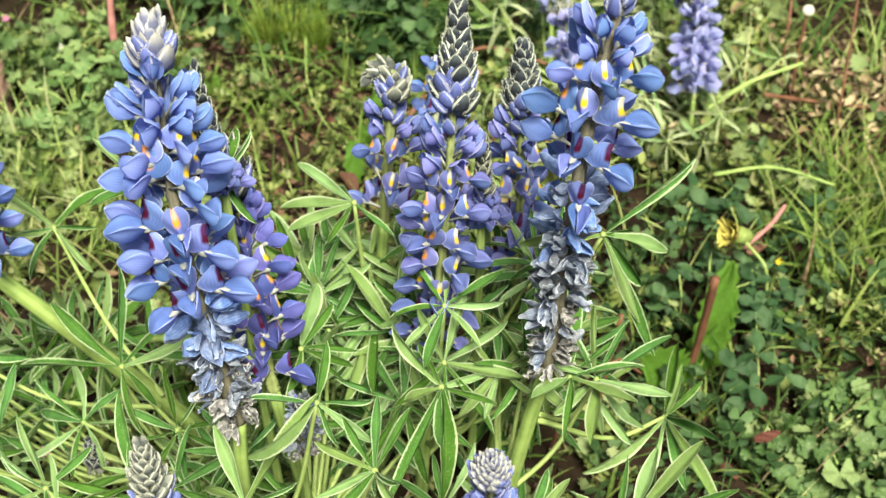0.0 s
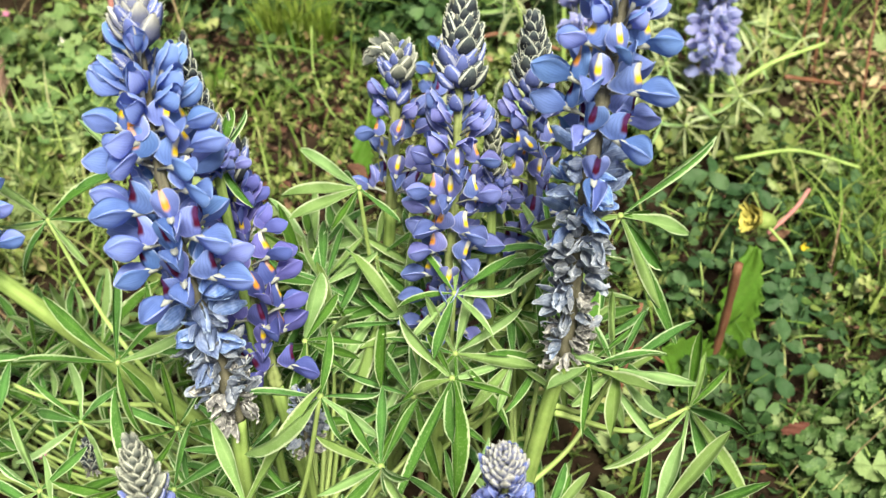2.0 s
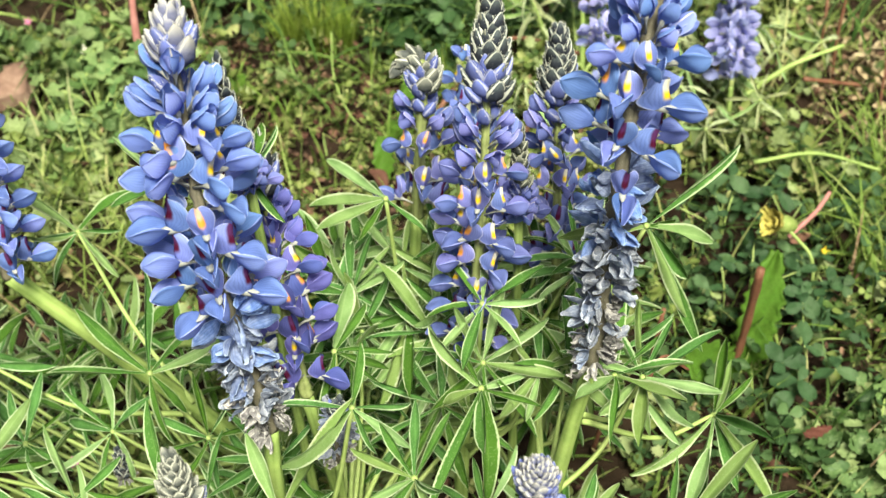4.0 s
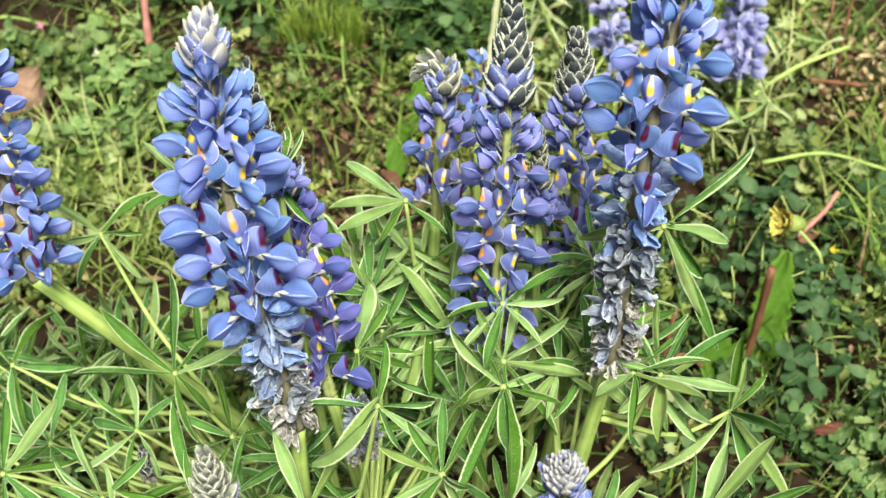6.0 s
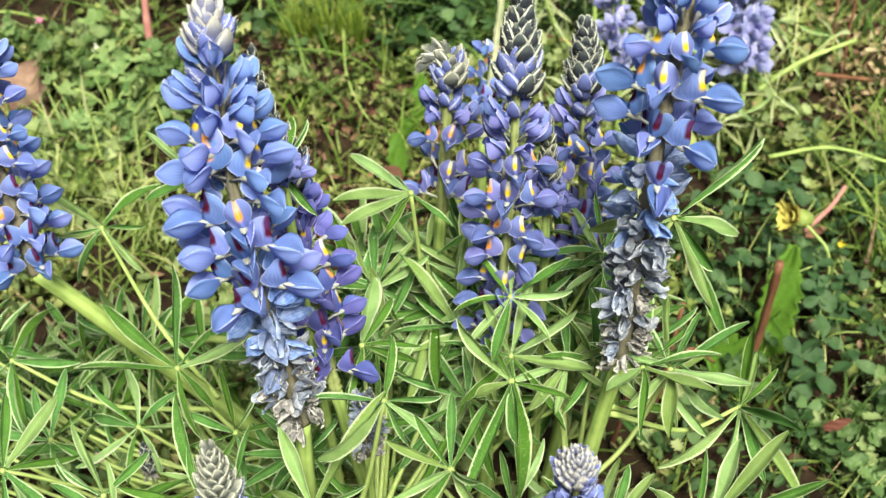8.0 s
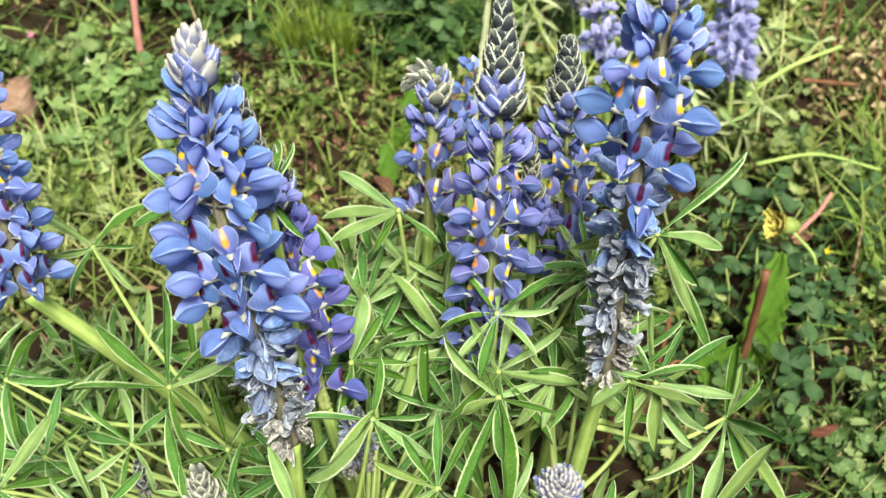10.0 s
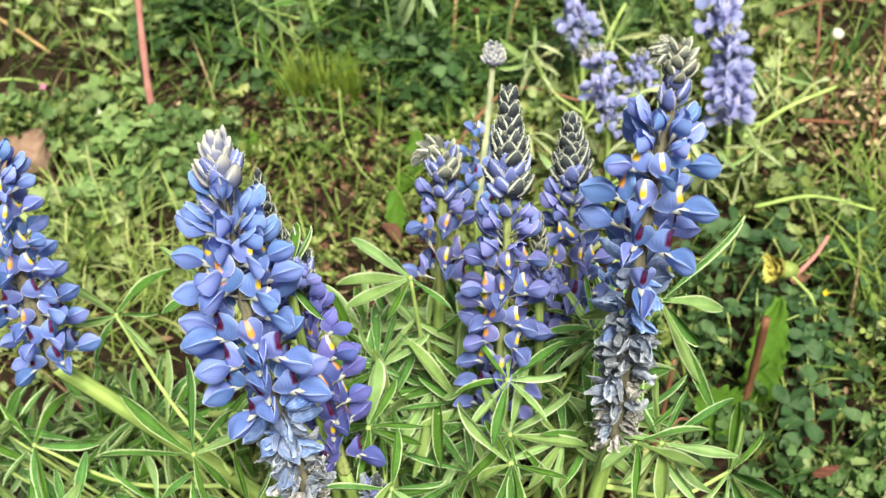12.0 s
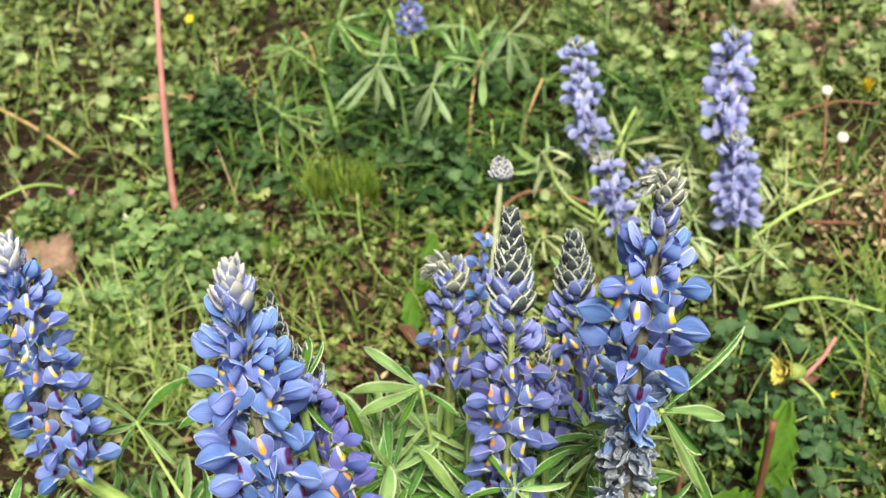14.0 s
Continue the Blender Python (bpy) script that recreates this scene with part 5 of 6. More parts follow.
stalk("pink_twig", [(0.285, 0.803, 0.07), (0.31, 0.82, 0.083), (0.325, 0.835, 0.095)], 0.0023, 0.0020, PINKSTEM, "short pinkish broken twig lying on weeds")
stalk("dry_stalk", [(0.437, 1.035, 0.0), (0.443, 1.072, 0.07), (0.452, 1.118, 0.13), (0.457, 1.15, 0.17)], 0.0016, 0.0011, REDSTEM, "thin dark brown dry stalk standing upright")
stalk("dry_stalk", [(0.35, 1.045, 0.06), (0.42, 1.07, 0.03), (0.55, 1.06, 0.02)], 0.0025, 0.002, REDSTEM, "thin brown dry stalk lying on the ground")
stalk("dry_stalk", [(0.27, 0.90, 0.075), (0.33, 0.905, 0.08), (0.39, 0.89, 0.07)], 0.0022, 0.0016, STEM, "thin yellowish green stalk lying on weeds")
stalk("dry_stalk", [(-0.27, 0.66, 0.10), (-0.22, 0.60, 0.18), (-0.185, 0.575, 0.205)], 0.0032, 0.0028, PETIOLE, "pale cut stalk leaning among the leaves")


def stone(name, at, size, mat, seed, label, turn):
    bm = bmesh.new()
    bmesh.ops.create_cube(bm, size=1.0)
    bmesh.ops.subdivide_edges(bm, edges=bm.edges[:], cuts=5, use_grid_fill=True)
    for vv in bm.verts:
        c = vv.co.copy()
        r = c.normalized() * 0.62
        c = c.lerp(r, 0.28)
        c += c.normalized() * (0.06 * noise.noise(c * 3 + Vector((seed, 0, 0))) + 0.025 * noise.noise(c * 9))
        vv.co = Vector((c.x * size[0], c.y * size[1], c.z * size[2]))
    me = bpy.data.meshes.new(name)
    bm.to_mesh(me)
    bm.free()
    me.materials.append(mat)
    me.polygons.foreach_set("use_smooth", np.ones(len(me.polygons), dtype=bool))
    ob = tagged(new(name, me), label, "stone")
    ob.matrix_basis = pose(*at, 4, -3, turn)
    return ob


stone("stone", (-0.524, 1.090, 0.028), (0.064, 0.05, 0.05), STONE_RED, 2, "reddish brown flat-topped stone among clover", 12)
stone("stone", (0.435, 1.592, 0.012), (0.07, 0.06, 0.045), STONE_PALE, 7, "pale pinkish stone lying in the grass", -10)


def blossom(name, stalk_pts, petals, size, mat, eye, label, tilt=0.3, cup=0.5, stem=PETIOLE, dome=0.34, facing=None, collar=None):
    """A small composite flower: a stalk, a ring of petals and a domed centre."""
    path = bezier(stalk_pts, 6)
    base, top = path[0].copy(), path[-1] - path[0]
    ob = tagged(new(name), label, "flower")
    ob.location = base
    v, f, t = tube([p - base for p in path], [0.0016 if size > 0.006 else 0.001] * len(path), 6)
    part("stalk", mesh_of("stalk", v, f, [stem], t), ob)
    up = Vector(facing).normalized() if facing else Vector((0, -math.sin(tilt), math.cos(tilt)))
    pv, pf = fan_leaf([(0.0, -0.05), (0.5, -0.2), (0.95, -0.14), (1.0, 0.0), (0.95, 0.14), (0.5, 0.2), (0.0, 0.05)], 0.1, 0.3)
    me = mesh_of("petal", pv, pf, [mat])
    side = up.orthogonal().normalized()
    for k in range(petals):
        ring = 1.0 if k % 2 else 0.72
        d = (Matrix.Rotation(2 * math.pi * k / petals + RNG.uniform(-0.1, 0.1), 3, up) @ side) * math.cos(cup * (2 - ring) * 0.7) + up * math.sin(cup * (2 - ring) * 0.7)
        part("petal", me, ob, m=basis(d, up, top, (size * ring * RNG.uniform(0.6, 1.15), size * ring * RNG.uniform(0.5, 0.9), size)))
    cv, cf, ct = grid(8, 4, lambda u, w: tuple(top + (side * math.cos(6.2832 * u) + up.cross(side) * math.sin(6.2832 * u)) * size * dome * math.cos(1.5 * w) + up * size * 0.82 * dome * math.sin(1.5 * w)))
    part("flower_centre", mesh_of("flower_centre", cv, cf, [eye]), ob)
    if collar:
        v, f, t = tube([top - up * size * 1.1, top - up * size * 0.75, top - up * size * 0.2, top + up * size * 0.25], [size * 0.12, size * 0.34, size * 0.42, size * 0.34], 9)
        part("calyx", mesh_of("calyx", v, f, [collar], t), ob, "pale straw-green calyx behind the petals")
    return ob


WILTED = herb_mat("wilted_yellow_floret", [(0.0, (0.38, 0.35, 0.09)), (1.0, (0.60, 0.54, 0.15))], 0.6, 0.2, True)
blossom("yellow_flower", [(0.31, 0.77, 0.0), (0.302, 0.775, 0.065), (0.286, 0.783, 0.088), (0.270, 0.789, 0.102)], 40, 0.021, WILTED, WILTED, "wilting yellow dandelion-like flower head in weeds", cup=1.15, facing=(-0.75, -0.35, 0.55), dome=0.30, collar=STRAWGRASS)
blossom("yellow_flower", [(0.316, 0.79, 0.0), (0.313, 0.785, 0.070)], 9, 0.007, YELLOW, YELLOW, "tiny orange-yellow flower hanging in the grass", 0.8, 1.0)
blossom("yellow_flower", [(-0.418, 1.58, 0.0), (-0.418, 1.574, 0.06)], 14, 0.011, YELLOW, YELLOW, "small yellow flower in the far grass", 0.6, 0.6)
blossom("yellow_flower", [(0.486, 1.31, 0.0), (0.486, 1.298, 0.055)], 22, 0.019, YELLOW, YELLOW, "broad yellow flower head in the grass", 0.5, 1.5)
blossom("pink_flower", [(-0.518, 1.205, 0.0), (-0.516, 1.198, 0.05)], 10, 0.008, PINK, PINK, "tiny pink clover flower in the weeds", 0.5, 0.9)
blossom("pink_flower", [(-0.245, 0.50, 0.10), (-0.287, 0.505, 0.165)], 8, 0.006, PINK, WHITE, "tiny pale pink flower between lupin leaves", 0.5, 0.9)
for a, b in (((0.394, 1.14, 0.0), (0.404, 1.205, 0.122)), ((0.40, 1.09, 0.0), (0.399, 1.113, 0.122))):
    ob = blossom("white_seed_head", [a, ((a[0] + b[0]) / 2 - 0.004, a[1] + 0.01, 0.06), b], 18, 0.0068, WHITE, WHITE, "white round seed head on a brown stalk", 0.4, 0.05, REDSTEM, 1.0)


def jagged_leaf(root, tip, wide, normal, teeth, label):
    """A dock-like leaf with a toothed edge and a raised midrib."""
    root, tip = Vector(root), Vector(tip)
    s = (tip - root).length

    def fn(u, v):
        d = (u - 0.5) * 2
        w = wide / s * (math.sin(math.pi * min(1, 0.1 + 0.86 * v)) ** 0.7) * (1 + 0.38 * (abs((v * teeth) % 1 - 0.5) * 2 - 0.5) * (abs(d) > 0.7)) * (1 - 0.25 * noise.noise(Vector((3 * v, d, teeth))))
        return (v, d * w, 0.10 * d * d * w / 0.3 - 0.10 * v * v + 0.02 * math.sin(12 * v + 5 * d))
    v, f, t = grid(10, 30, fn)
    ob = tagged(new("broad_leaf", mesh_of("broad_leaf", v, f, [JAGGED], t)), label, "leaf")
    ob.matrix_basis = basis(tip - root, normal, root, s)
    mod = ob.modifiers.new("thickness", "SOLIDIFY")
    mod.thickness = 0.006
    return ob


jagged_leaf((0.235, 0.70, 0.0), (0.254, 0.733, 0.118), 0.018, (-0.2, -0.9, 0.4), 9, "large bright green toothed weed leaf standing upright")
RED_LEAF = herb_mat("red_leaf", [(0.0, (0.10, 0.032, 0.026)), (1.0, (0.15, 0.06, 0.045))], 0.6, 0.2, True)
ob = jagged_leaf((0.268, 0.612, 0.030), (0.286, 0.608, 0.046), 0.0045, (0.1, -0.5, 0.8), 5, "small crimson weed leaf near the soil")
ob.data.materials[0] = RED_LEAF
jagged_leaf((0.225, 0.69, 0.0), (0.180, 0.670, 0.065), 0.026, (-0.1, -0.5, 0.8), 7, "broad bright green toothed weed leaf near the ground")


def clover_plant(at, n, size, spread, fresh=False):
    """A clover plant with larger leaves on single stalks."""
    ob = tagged(new("clover_plant"), "clover plant with broad three-part " + ("light green leaves" if fresh else "dark green leaves"), "clover", "clover plants")
    ob.location = (at[0], at[1], height(*at))
    for k in range(n):
        a, d = RNG.uniform(0, 6.283), spread * math.sqrt(RNG.random())
        top = Vector((d * math.cos(a), d * math.sin(a), RNG.uniform(0.03, 0.065)))
        v, f, t = tube(bezier([(0, 0, 0), (top.x * 0.3, top.y * 0.3, top.z * 0.6), top], 4), [0.0008] * 9, 5)
        st = part("leaf_stalk", mesh_of("leaf_stalk", v, f, [PETIOLE], t), ob)
        spin = RNG.uniform(0, 6.283)
        for j in range(3):
            dr = Vector((math.cos(spin + 2.09 * j), math.sin(spin + 2.09 * j), RNG.uniform(-0.4, 0.5)))
            part("leaflet", CLOVER_ME[fresh], st, m=basis(dr, (RNG.gauss(0, 0.5), RNG.gauss(-0.2, 0.5), 1), top, size * RNG.uniform(0.6, 1.25)))
    return ob


CLOVER_ME = []
for mt in (MEDIC, MEDIC_LIGHT):
    def heart(u, v):
        d = (u - 0.5) * 2
        w = 0.32 * math.sin(math.pi * min(1, 0.04 + 0.84 * v ** 1.2)) ** 0.8
        return (v * (1 - 0.10 * max(0, 1 - 3 * abs(d)) * v ** 4) - 0.02 * v ** 6 * d * d, d * w, 0.20 * abs(d) * w + 0.05 * math.sin(6 * v + d) - 0.08 * v * v)
    v, f, t = grid(8, 7, heart)
    CLOVER_ME.append(mesh_of("clover_leaflet", v, f, [mt], t))
for x, y in ((0.33, 0.78), (0.30, 0.86), (0.37, 0.84), (0.29, 0.72), (0.25, 0.77), (0.40, 0.76), (0.24, 0.86), (-0.42, 1.10), (-0.48, 1.17), (-0.36, 1.06), (-0.33, 0.72), (-0.36, 0.62), (-0.39, 1.00)):
    clover_plant((x, y), RNG.randint(4, 7), RNG.uniform(0.010, 0.018), 0.05, x < 0)

# ---- reddish stems, a red leaf and dried buds among the green ----
stalk("dry_stalk", [(0.10, 0.49, 0.235), (0.115, 0.512, 0.262), (0.135, 0.515, 0.245)], 0.0013, 0.001, REDSTEM, "thin reddish leaf stalk arching from a stem")
stalk("dry_stalk", [(0.13, 0.66, 0.0), (0.138, 0.655, 0.03), (0.15, 0.672, 0.125)], 0.0026, 0.002, REDSTEM, "thin reddish brown dead stem standing in shade")
stalk("dry_stalk", [(0.095, 0.62, 0.0), (0.10, 0.615, 0.06), (0.098, 0.60, 0.15)], 0.0022, 0.0016, REDSTEM, "thin reddish brown dead stem standing in shade")
lupin("small dark dried bud spike among leaves", (-0.235, 0.48, 0.0), [(-0.24, 0.478, 0.12)], (-0.240, 0.477, 0.190), (-0.241, 0.482, 0.212), radius=0.0022, size=0.011, bud="dark", rows=3, zones=(0.96, 0.97, -0.1, -0.1), per=1, swell=0.6, bare=True, tip_blue=False, group="budding lupins")
lupin("brown withered lupin spike beside a thick stem", (-0.085, 0.43, 0.0), [(-0.088, 0.435, 0.18)], (-0.088, 0.437, 0.262), (-0.085, 0.444, 0.302), radius=0.0025, size=0.015, bud="dark", rows=4, zones=(0.05, 0.05, -0.1, -0.1), per=3, group="budding lupins")


# ---- curled dead leaves on the bare soil ----
def dead_leaf_mesh(seed):
    rg = random.Random(seed)
    a, b = rg.uniform(0.3, 0.8), rg.uniform(0, 6)

    def fn(u, v):
        d = (u - 0.5) * 2
        w = 0.30 * math.sin(math.pi * (0.06 + 0.88 * v)) ** 0.8
        return (v, d * w * (1 - 0.3 * a * abs(d)), a * d * d * w + 0.12 * math.sin(5 * v + b) + 0.05 * math.sin(9 * d + b))
    v, f, t = grid(6, 8, fn)
    return mesh_of("dead_leaf", v, f, [DEADLEAF], t)


DEADLEAF = herb_mat("dead_leaf", [(0.0, (0.06, 0.026, 0.020)), (0.5, (0.125, 0.058, 0.040)), (1.0, (0.24, 0.15, 0.10))], 0.8, 0.1, True)
DEAD = [dead_leaf_mesh(k) for k in range(4)]
for k in range(46):
    cx, cy, rx, ry = RNG.choice(((-0.15, 0.99, 0.09, 0.11), (-0.13, 1.09, 0.10, 0.05), (-0.24, 1.16, 0.10, 0.03), (0.40, 1.06, 0.12, 0.08), (-0.12, 0.88, 0.07, 0.06), (0.30, 0.66, 0.08, 0.06), (-0.35, 1.35, 0.2, 0.15)))
    x, y = cx + RNG.uniform(-rx, rx), cy + RNG.uniform(-ry, ry)
    s = RNG.uniform(0.011, 0.026)
    ob = tagged(new("dead_leaf", RNG.choice(DEAD)), "curled reddish brown dead leaf on the soil", "leaf", "dead leaves on the soil")
    ob.matrix_basis = pose(x, y, height(x, y) + 0.003, RNG.uniform(-25, 25), RNG.uniform(-25, 25), RNG.uniform(0, 360)) @ Matrix.Scale(s, 4)


for x, y, z, s, turn in ((-0.382, 1.385, 0.055, 0.024, 250), (-0.062, 1.205, 0.045, 0.034, 160), (-0.187, 1.175, 0.012, 0.03, 20), (-0.123, 1.101, 0.012, 0.028, 75), (-0.09, 0.93, 0.02, 0.032, 130), (-0.06, 0.90, 0.02, 0.028, 40), (0.409, 1.026, 0.02, 0.024, 200), (0.30, 0.835, 0.03, 0.02, 10)):
    ob = tagged(new("dead_leaf", RNG.choice(DEAD)), "curled orange-brown dead leaf caught in weeds", "leaf", "dead leaves on the soil")
    ob.matrix_basis = pose(x, y, z, 12, -15, turn) @ Matrix.Scale(s, 4)


# ---- dry stalks, small heads and seed clusters further off ----
for label, mat, r0, pts in (
        ("long pale straw stalk lying in the grass", DRYSTEM, 0.0028, [(-0.68, 1.41, 0.05), (-0.606, 1.358, 0.04), (-0.539, 1.309, 0.02)]),
        ("tan dry stalk standing in dark grass", DRYSTEM, 0.0025, [(-0.026, 1.239, 0.0), (-0.015, 1.32, 0.06), (0.0, 1.386, 0.08), (0.032, 1.429, 0.09)]),
        ("pale green leaf stalk reaching over weeds", PETIOLE, 0.0028, [(0.285, 1.03, 0.05), (0.33, 1.041, 0.08), (0.39, 1.062, 0.09)]),
        ("pale yellowish stalk beside a lupin", PETIOLE, 0.003, [(0.143, 1.19, 0.02), (0.167, 1.226, 0.06), (0.19, 1.269, 0.07)]),
        ("brownish dry stalk lying on weeds", REDSTEM, 0.0020, [(0.335, 1.25, 0.04), (0.382, 1.256, 0.05), (0.444, 1.28, 0.05), (0.503, 1.281, 0.04)]),
        ("tan dry stalk standing in dark grass", DRYSTEM, 0.0024, [(0.045, 1.28, 0.0), (0.053, 1.296, 0.04), (0.078, 1.332, 0.08)])):
    stalk("dry_stalk", pts, r0, r0 * 0.7, mat, label)
for label, mat, r0, pts in (
        ("pale straw stalk lying across the weeds", DRYSTEM, 0.0022, [(-0.464, 1.392, 0.05), (-0.42, 1.388, 0.058), (-0.387, 1.38, 0.05)]),
        ("short brown stalk leaning in the weeds", REDSTEM, 0.0022, [(-0.333, 1.357, 0.02), (-0.318, 1.364, 0.05), (-0.303, 1.372, 0.07)]),
        ("pale greenish stalk lying on the weeds", PETIOLE, 0.0024, [(-0.487, 1.357, 0.05), (-0.462, 1.347, 0.045), (-0.441, 1.334, 0.02)]),
        ("yellowish green stalk arching over the soil", STEM, 0.0024, [(-0.66, 1.18, 0.03), (-0.613, 1.191, 0.05), (-0.562, 1.205, 0.06), (-0.52, 1.23, 0.03)]),
        ("short tan stalk standing in the grass", DRYSTEM, 0.0024, [(-0.228, 1.468, 0.02), (-0.236, 1.48, 0.06), (-0.246, 1.495, 0.075)])):
    stalk("dry_stalk", pts, r0, r0 * 0.75, mat, label)
RED_HEAD = herb_mat("red_clover", [(0.0, (0.10, 0.012, 0.025)), (1.0, (0.17, 0.03, 0.05))], 0.7, 0.1, True)
blossom("red_flower", [(0.01, 1.235, 0.0), (0.008, 1.262, 0.075)], 16, 0.009, RED_HEAD, RED_HEAD, "dark red clover head in tall grass", 0.5, 1.2)
blossom("white_flower", [(-0.44, 1.15, 0.0), (-0.44, 1.145, 0.045)], 7, 0.009, WHITE, WHITE, "small white flower in the clover", 0.5, 0.8)
scatter("dry_seed_heads", LITTER_PALE, *SPRIG_T, leaf_mats([(RNG.gauss(0.30, 0.09), RNG.gauss(1.52, 0.06)) for k in range(60)] + [(RNG.gauss(0.46, 0.05), RNG.gauss(1.42, 0.05)) for k in range(30)], (0.03, 0.07), (0.006, 0.011), 0.5),
        "brownish pink dry seed heads above the weeds", "seed heads")


# ---- tufts, herbs and clover that stand out on the ground ----
def blade_mesh(bend, mat):
    """A grass blade one unit long, keeled along its middle."""
    def fn(u, v):
        d = (u - 0.5) * 2
        w = 0.5 * (1 - v ** 2.2) + 0.02
        return (0.8 * bend * v * v + 0.02 * math.sin(6 * v), d * w, v * (1 - 0.35 * bend * v))
    v, f, t = grid(2, 7, fn)
    return mesh_of("blade", v, f, [mat], t)


FRESH = herb_mat("fresh_grass", [(0.0, (0.085, 0.17, 0.025)), (0.6, (0.15, 0.25, 0.045)), (1.0, (0.25, 0.33, 0.09))], 0.5, 0.3, True)
PALEBLADE = herb_mat("pale_blade", [(0.0, (0.16, 0.25, 0.07)), (0.6, (0.27, 0.36, 0.13)), (1.0, (0.42, 0.45, 0.25))], 0.6, 0.3, True)
BLADE_ME = {k: [blade_mesh(b, m) for b in (0.1, 0.4, 0.8, 1.1)] for k, m in (("fresh", FRESH), ("pale", PALEBLADE))}


def grass_tuft(at, n, long, wide, spread, lean, tone, label):
    ob = tagged(new("grass_tuft"), label, "grass tuft", "grass tufts")
    ob.location = (at[0], at[1], height(*at))
    for k in range(n):
        a, d = RNG.uniform(0, 6.283), spread * math.sqrt(RNG.random())
        l = RNG.uniform(*long)
        m = pose(d * math.cos(a), d * math.sin(a), -0.004, 0, 0, RNG.uniform(0, 360)) @ pose(0, 0, 0, 0, abs(RNG.gauss(0, lean)), 0) @ Matrix.Diagonal((l, RNG.uniform(*wide), l, 1))
        part("blade", RNG.choice(BLADE_ME[tone]), ob, m=m)
    return ob


for at in ((-0.106, 1.135), (-0.025, 1.131), (-0.22, 1.056), (-0.26, 1.08), (-0.095, 1.03), (-0.335, 1.15)):
    grass_tuft(at, 17, (0.04, 0.085), (0.0022, 0.0045), 0.022, 24, "fresh", "tuft of fresh green grass blades in the weeds")
for at in ((-0.42, 0.985), (-0.39, 0.955), (-0.34, 0.915), (-0.45, 0.93)):
    grass_tuft(at, 20, (0.06, 0.12), (0.0028, 0.0052), 0.03, 34, "pale", "loose tuft of pale yellowish green grass")
for at in ((0.40, 0.91), (0.43, 0.95), (0.385, 0.80), (0.44, 0.86), (0.372, 0.74)):
    grass_tuft(at, 15, (0.09, 0.17), (0.0022, 0.0038), 0.035, 20, "fresh", "tall thin green grass standing by the clover bed")


def scallop_mesh(seed):
    rg = random.Random(seed)
    ph = rg.uniform(0, 6)

    def fn(u, v):
        a = (u - 0.5) * 5.3
        r = v * (0.46 + 0.05 * math.cos(5.0 * a) + 0.028 * math.cos(15 * a + ph))
        return (0.30 + r * math.cos(a), r * math.sin(a), 0.16 * r * r * 2 + 0.05 * v * math.cos(5 * a) + 0.03 * math.sin(5 * r + ph))
    v, f, t = grid(30, 4, fn)
    return mesh_of("leaf", v, f, [HERB_LEAF], t)


HERB_LEAF = herb_mat("scalloped_leaf", [(0.0, (0.06, 0.13, 0.035)), (0.5, (0.115, 0.205, 0.065)), (1.0, (0.22, 0.31, 0.13))], 0.6, 0.25, True)
SCALLOP = [scallop_mesh(k) for k in range(4)]


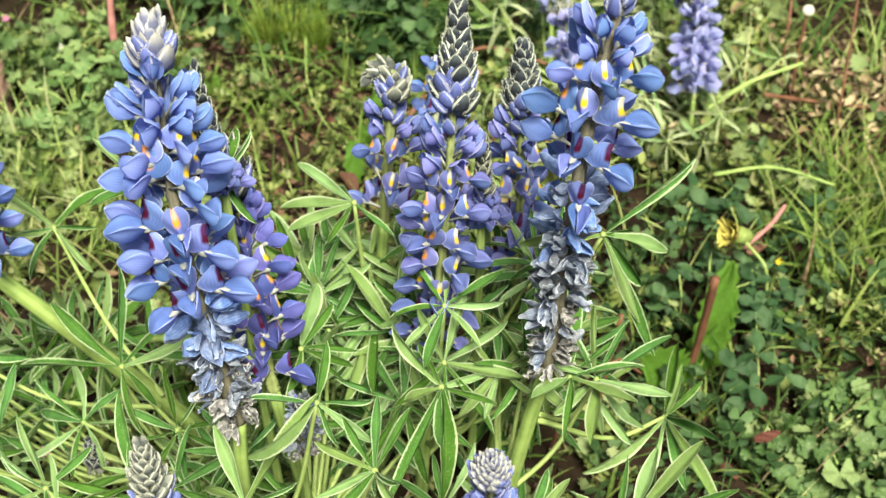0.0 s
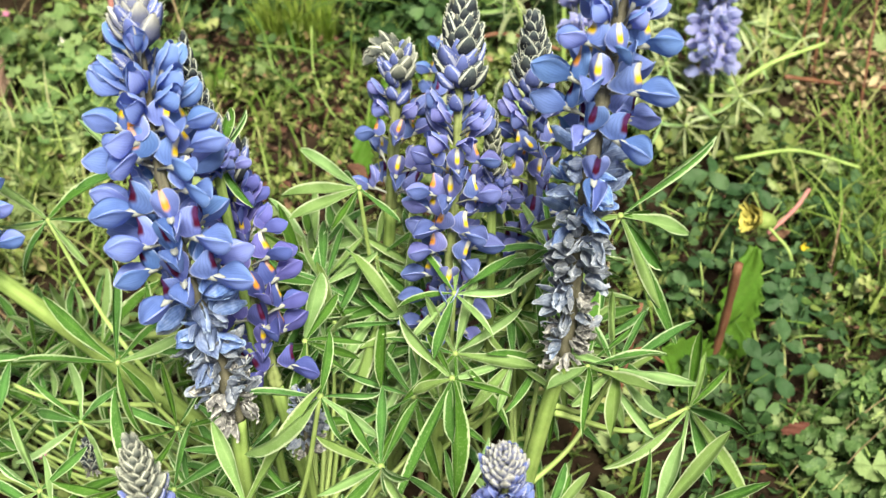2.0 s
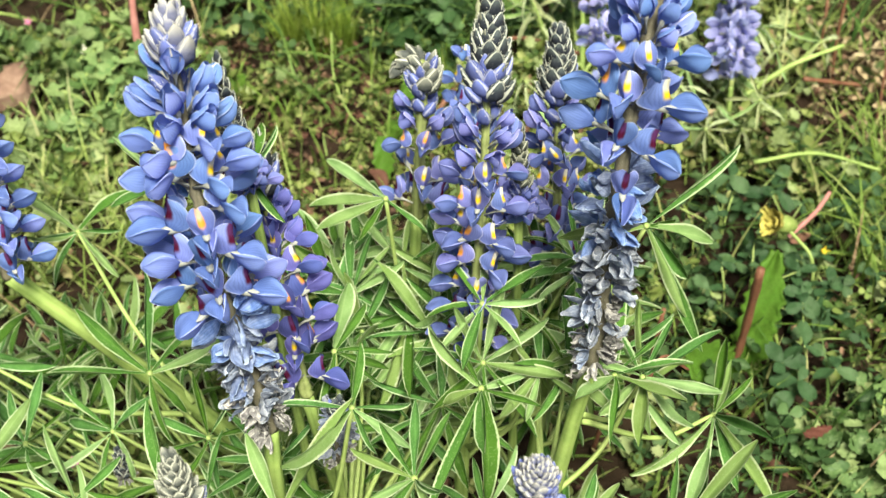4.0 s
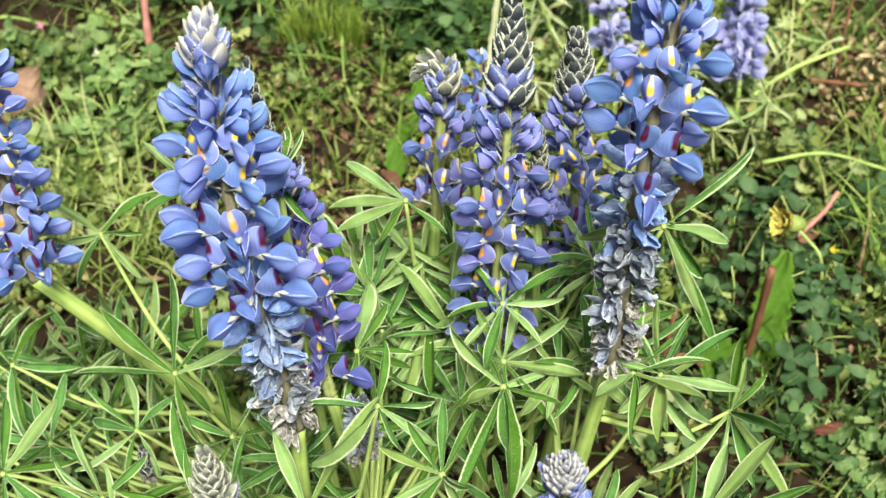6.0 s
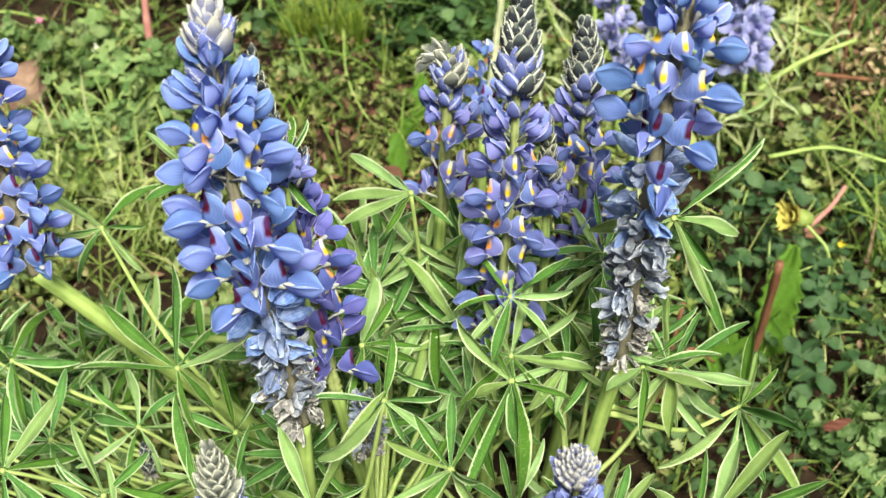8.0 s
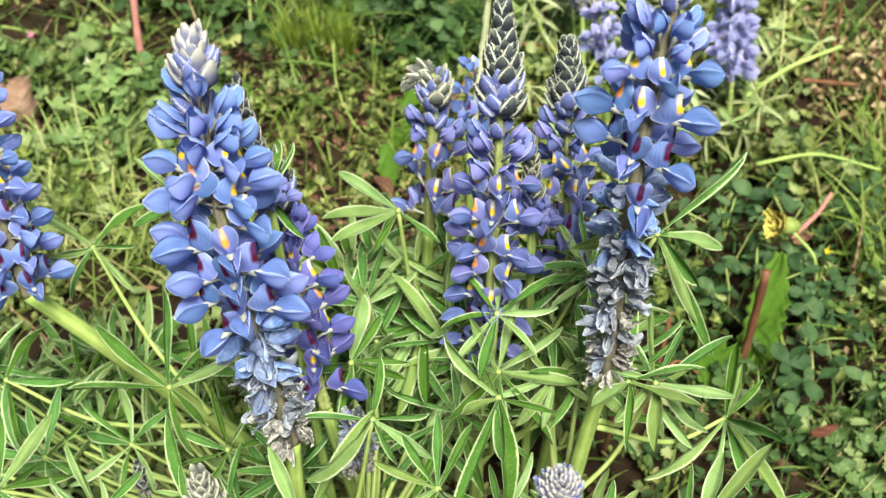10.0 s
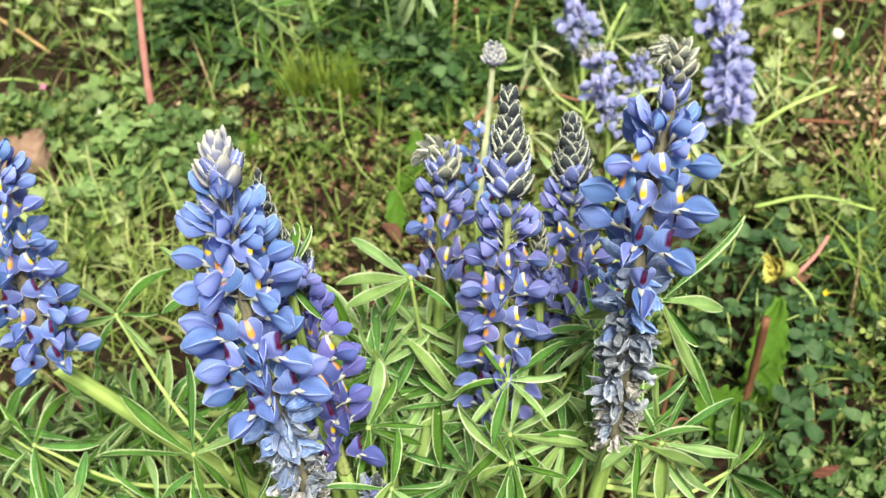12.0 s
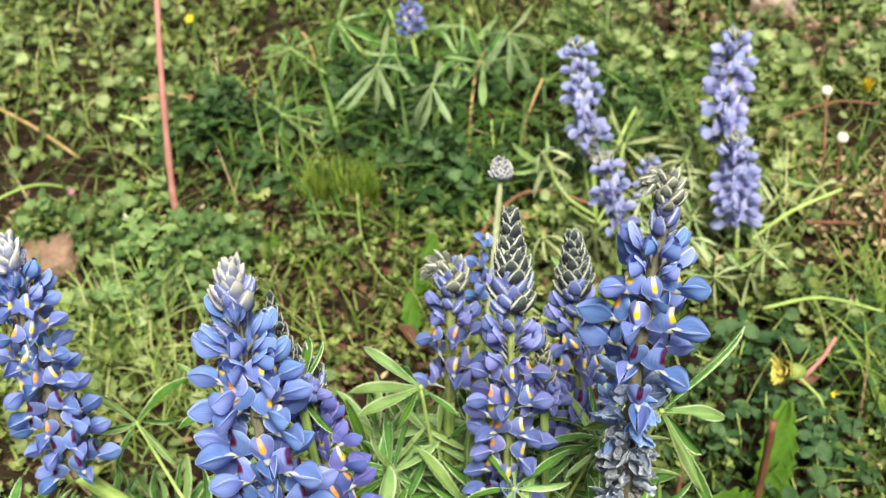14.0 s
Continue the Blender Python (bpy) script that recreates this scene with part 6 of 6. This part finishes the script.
def herb_plant(at, n, size, spread, label):
    """A rosette of round scalloped leaves on short stalks."""
    ob = tagged(new("herb_plant"), label, "herb", "scalloped herbs")
    ob.location = (at[0], at[1], height(*at))
    for k in range(n):
        a, d = RNG.uniform(0, 6.283), spread * math.sqrt(RNG.uniform(0.08, 1))
        top = Vector((d * math.cos(a), d * math.sin(a), RNG.uniform(0.02, 0.055)))
        v, f, t = tube(bezier([(0, 0, 0), (top.x * 0.4, top.y * 0.4, top.z * 0.7), top], 4), [0.0009] * 9, 5)
        st = part("leaf_stalk", mesh_of("leaf_stalk", v, f, [PETIOLE], t), ob)
        part("leaf", RNG.choice(SCALLOP), st, m=basis((math.cos(a), math.sin(a), RNG.uniform(-0.3, 0.4)), (RNG.gauss(0, 0.3), RNG.gauss(-0.25, 0.3), 1), top, size * RNG.uniform(0.7, 1.3)))
    return ob


for at in ((-0.45, 1.045), (-0.41, 1.06), (-0.436, 1.17), (-0.46, 1.125), (-0.405, 1.12), (0.335, 0.622)):
    herb_plant(at, RNG.randint(7, 10), RNG.uniform(0.019, 0.026), 0.042, "low herb with round scalloped pale green leaves")
for at in ((0.262, 0.80), (0.225, 0.755), (0.298, 0.735), (0.361, 0.875), (0.275, 0.90), (0.285, 0.675)):
    clover_plant(at, RNG.randint(3, 5), RNG.uniform(0.017, 0.022), 0.032)


# crumpled brown leaves heaped on the soil
for cx, cy in ((-0.126, 1.066), (-0.169, 0.895), (-0.196, 0.94), (-0.155, 1.045)):
    for k in range(7):
        x, y = RNG.gauss(cx, 0.012), RNG.gauss(cy, 0.010)
        ob = tagged(new("dead_leaf", RNG.choice(DEAD)), "crumpled reddish brown dead leaf in a small heap", "leaf", "dead leaves on the soil")
        ob.matrix_basis = pose(x, y, height(x, y) + RNG.uniform(0.004, 0.022), RNG.uniform(-70, 70), RNG.uniform(-70, 70), RNG.uniform(0, 360)) @ Matrix.Scale(RNG.uniform(0.014, 0.024), 4)

# bright single leaves between the stems
for root, tip, wide, facing in (((-0.075, 1.06, 0.0), (-0.07, 1.075, 0.05), 0.012, (0, -0.8, 0.6)), ((-0.10, 1.03, 0.005), (-0.075, 1.015, 0.035), 0.011, (0, -0.5, 0.85)), ((-0.095, 0.975, 0.055), (-0.093, 0.945, 0.012), 0.010, (0, -0.7, 0.7)), ((-0.36, 1.16, 0.01), (-0.325, 1.14, 0.04), 0.013, (0, -0.5, 0.85)), ((-0.28, 1.10, 0.01), (-0.255, 1.10, 0.04), 0.011, (0, -0.6, 0.8))):
    jagged_leaf(root, tip, wide, facing, 6, "bright yellowish green lobed weed leaf near the soil")
stalk("weed_stem", [(-0.158, 1.15, 0.06), (-0.152, 1.086, 0.045), (-0.134, 1.042, 0.03), (-0.115, 1.026, 0.015)], 0.0012, 0.0008, STEM, "thin pale green weed stem branching over the soil")
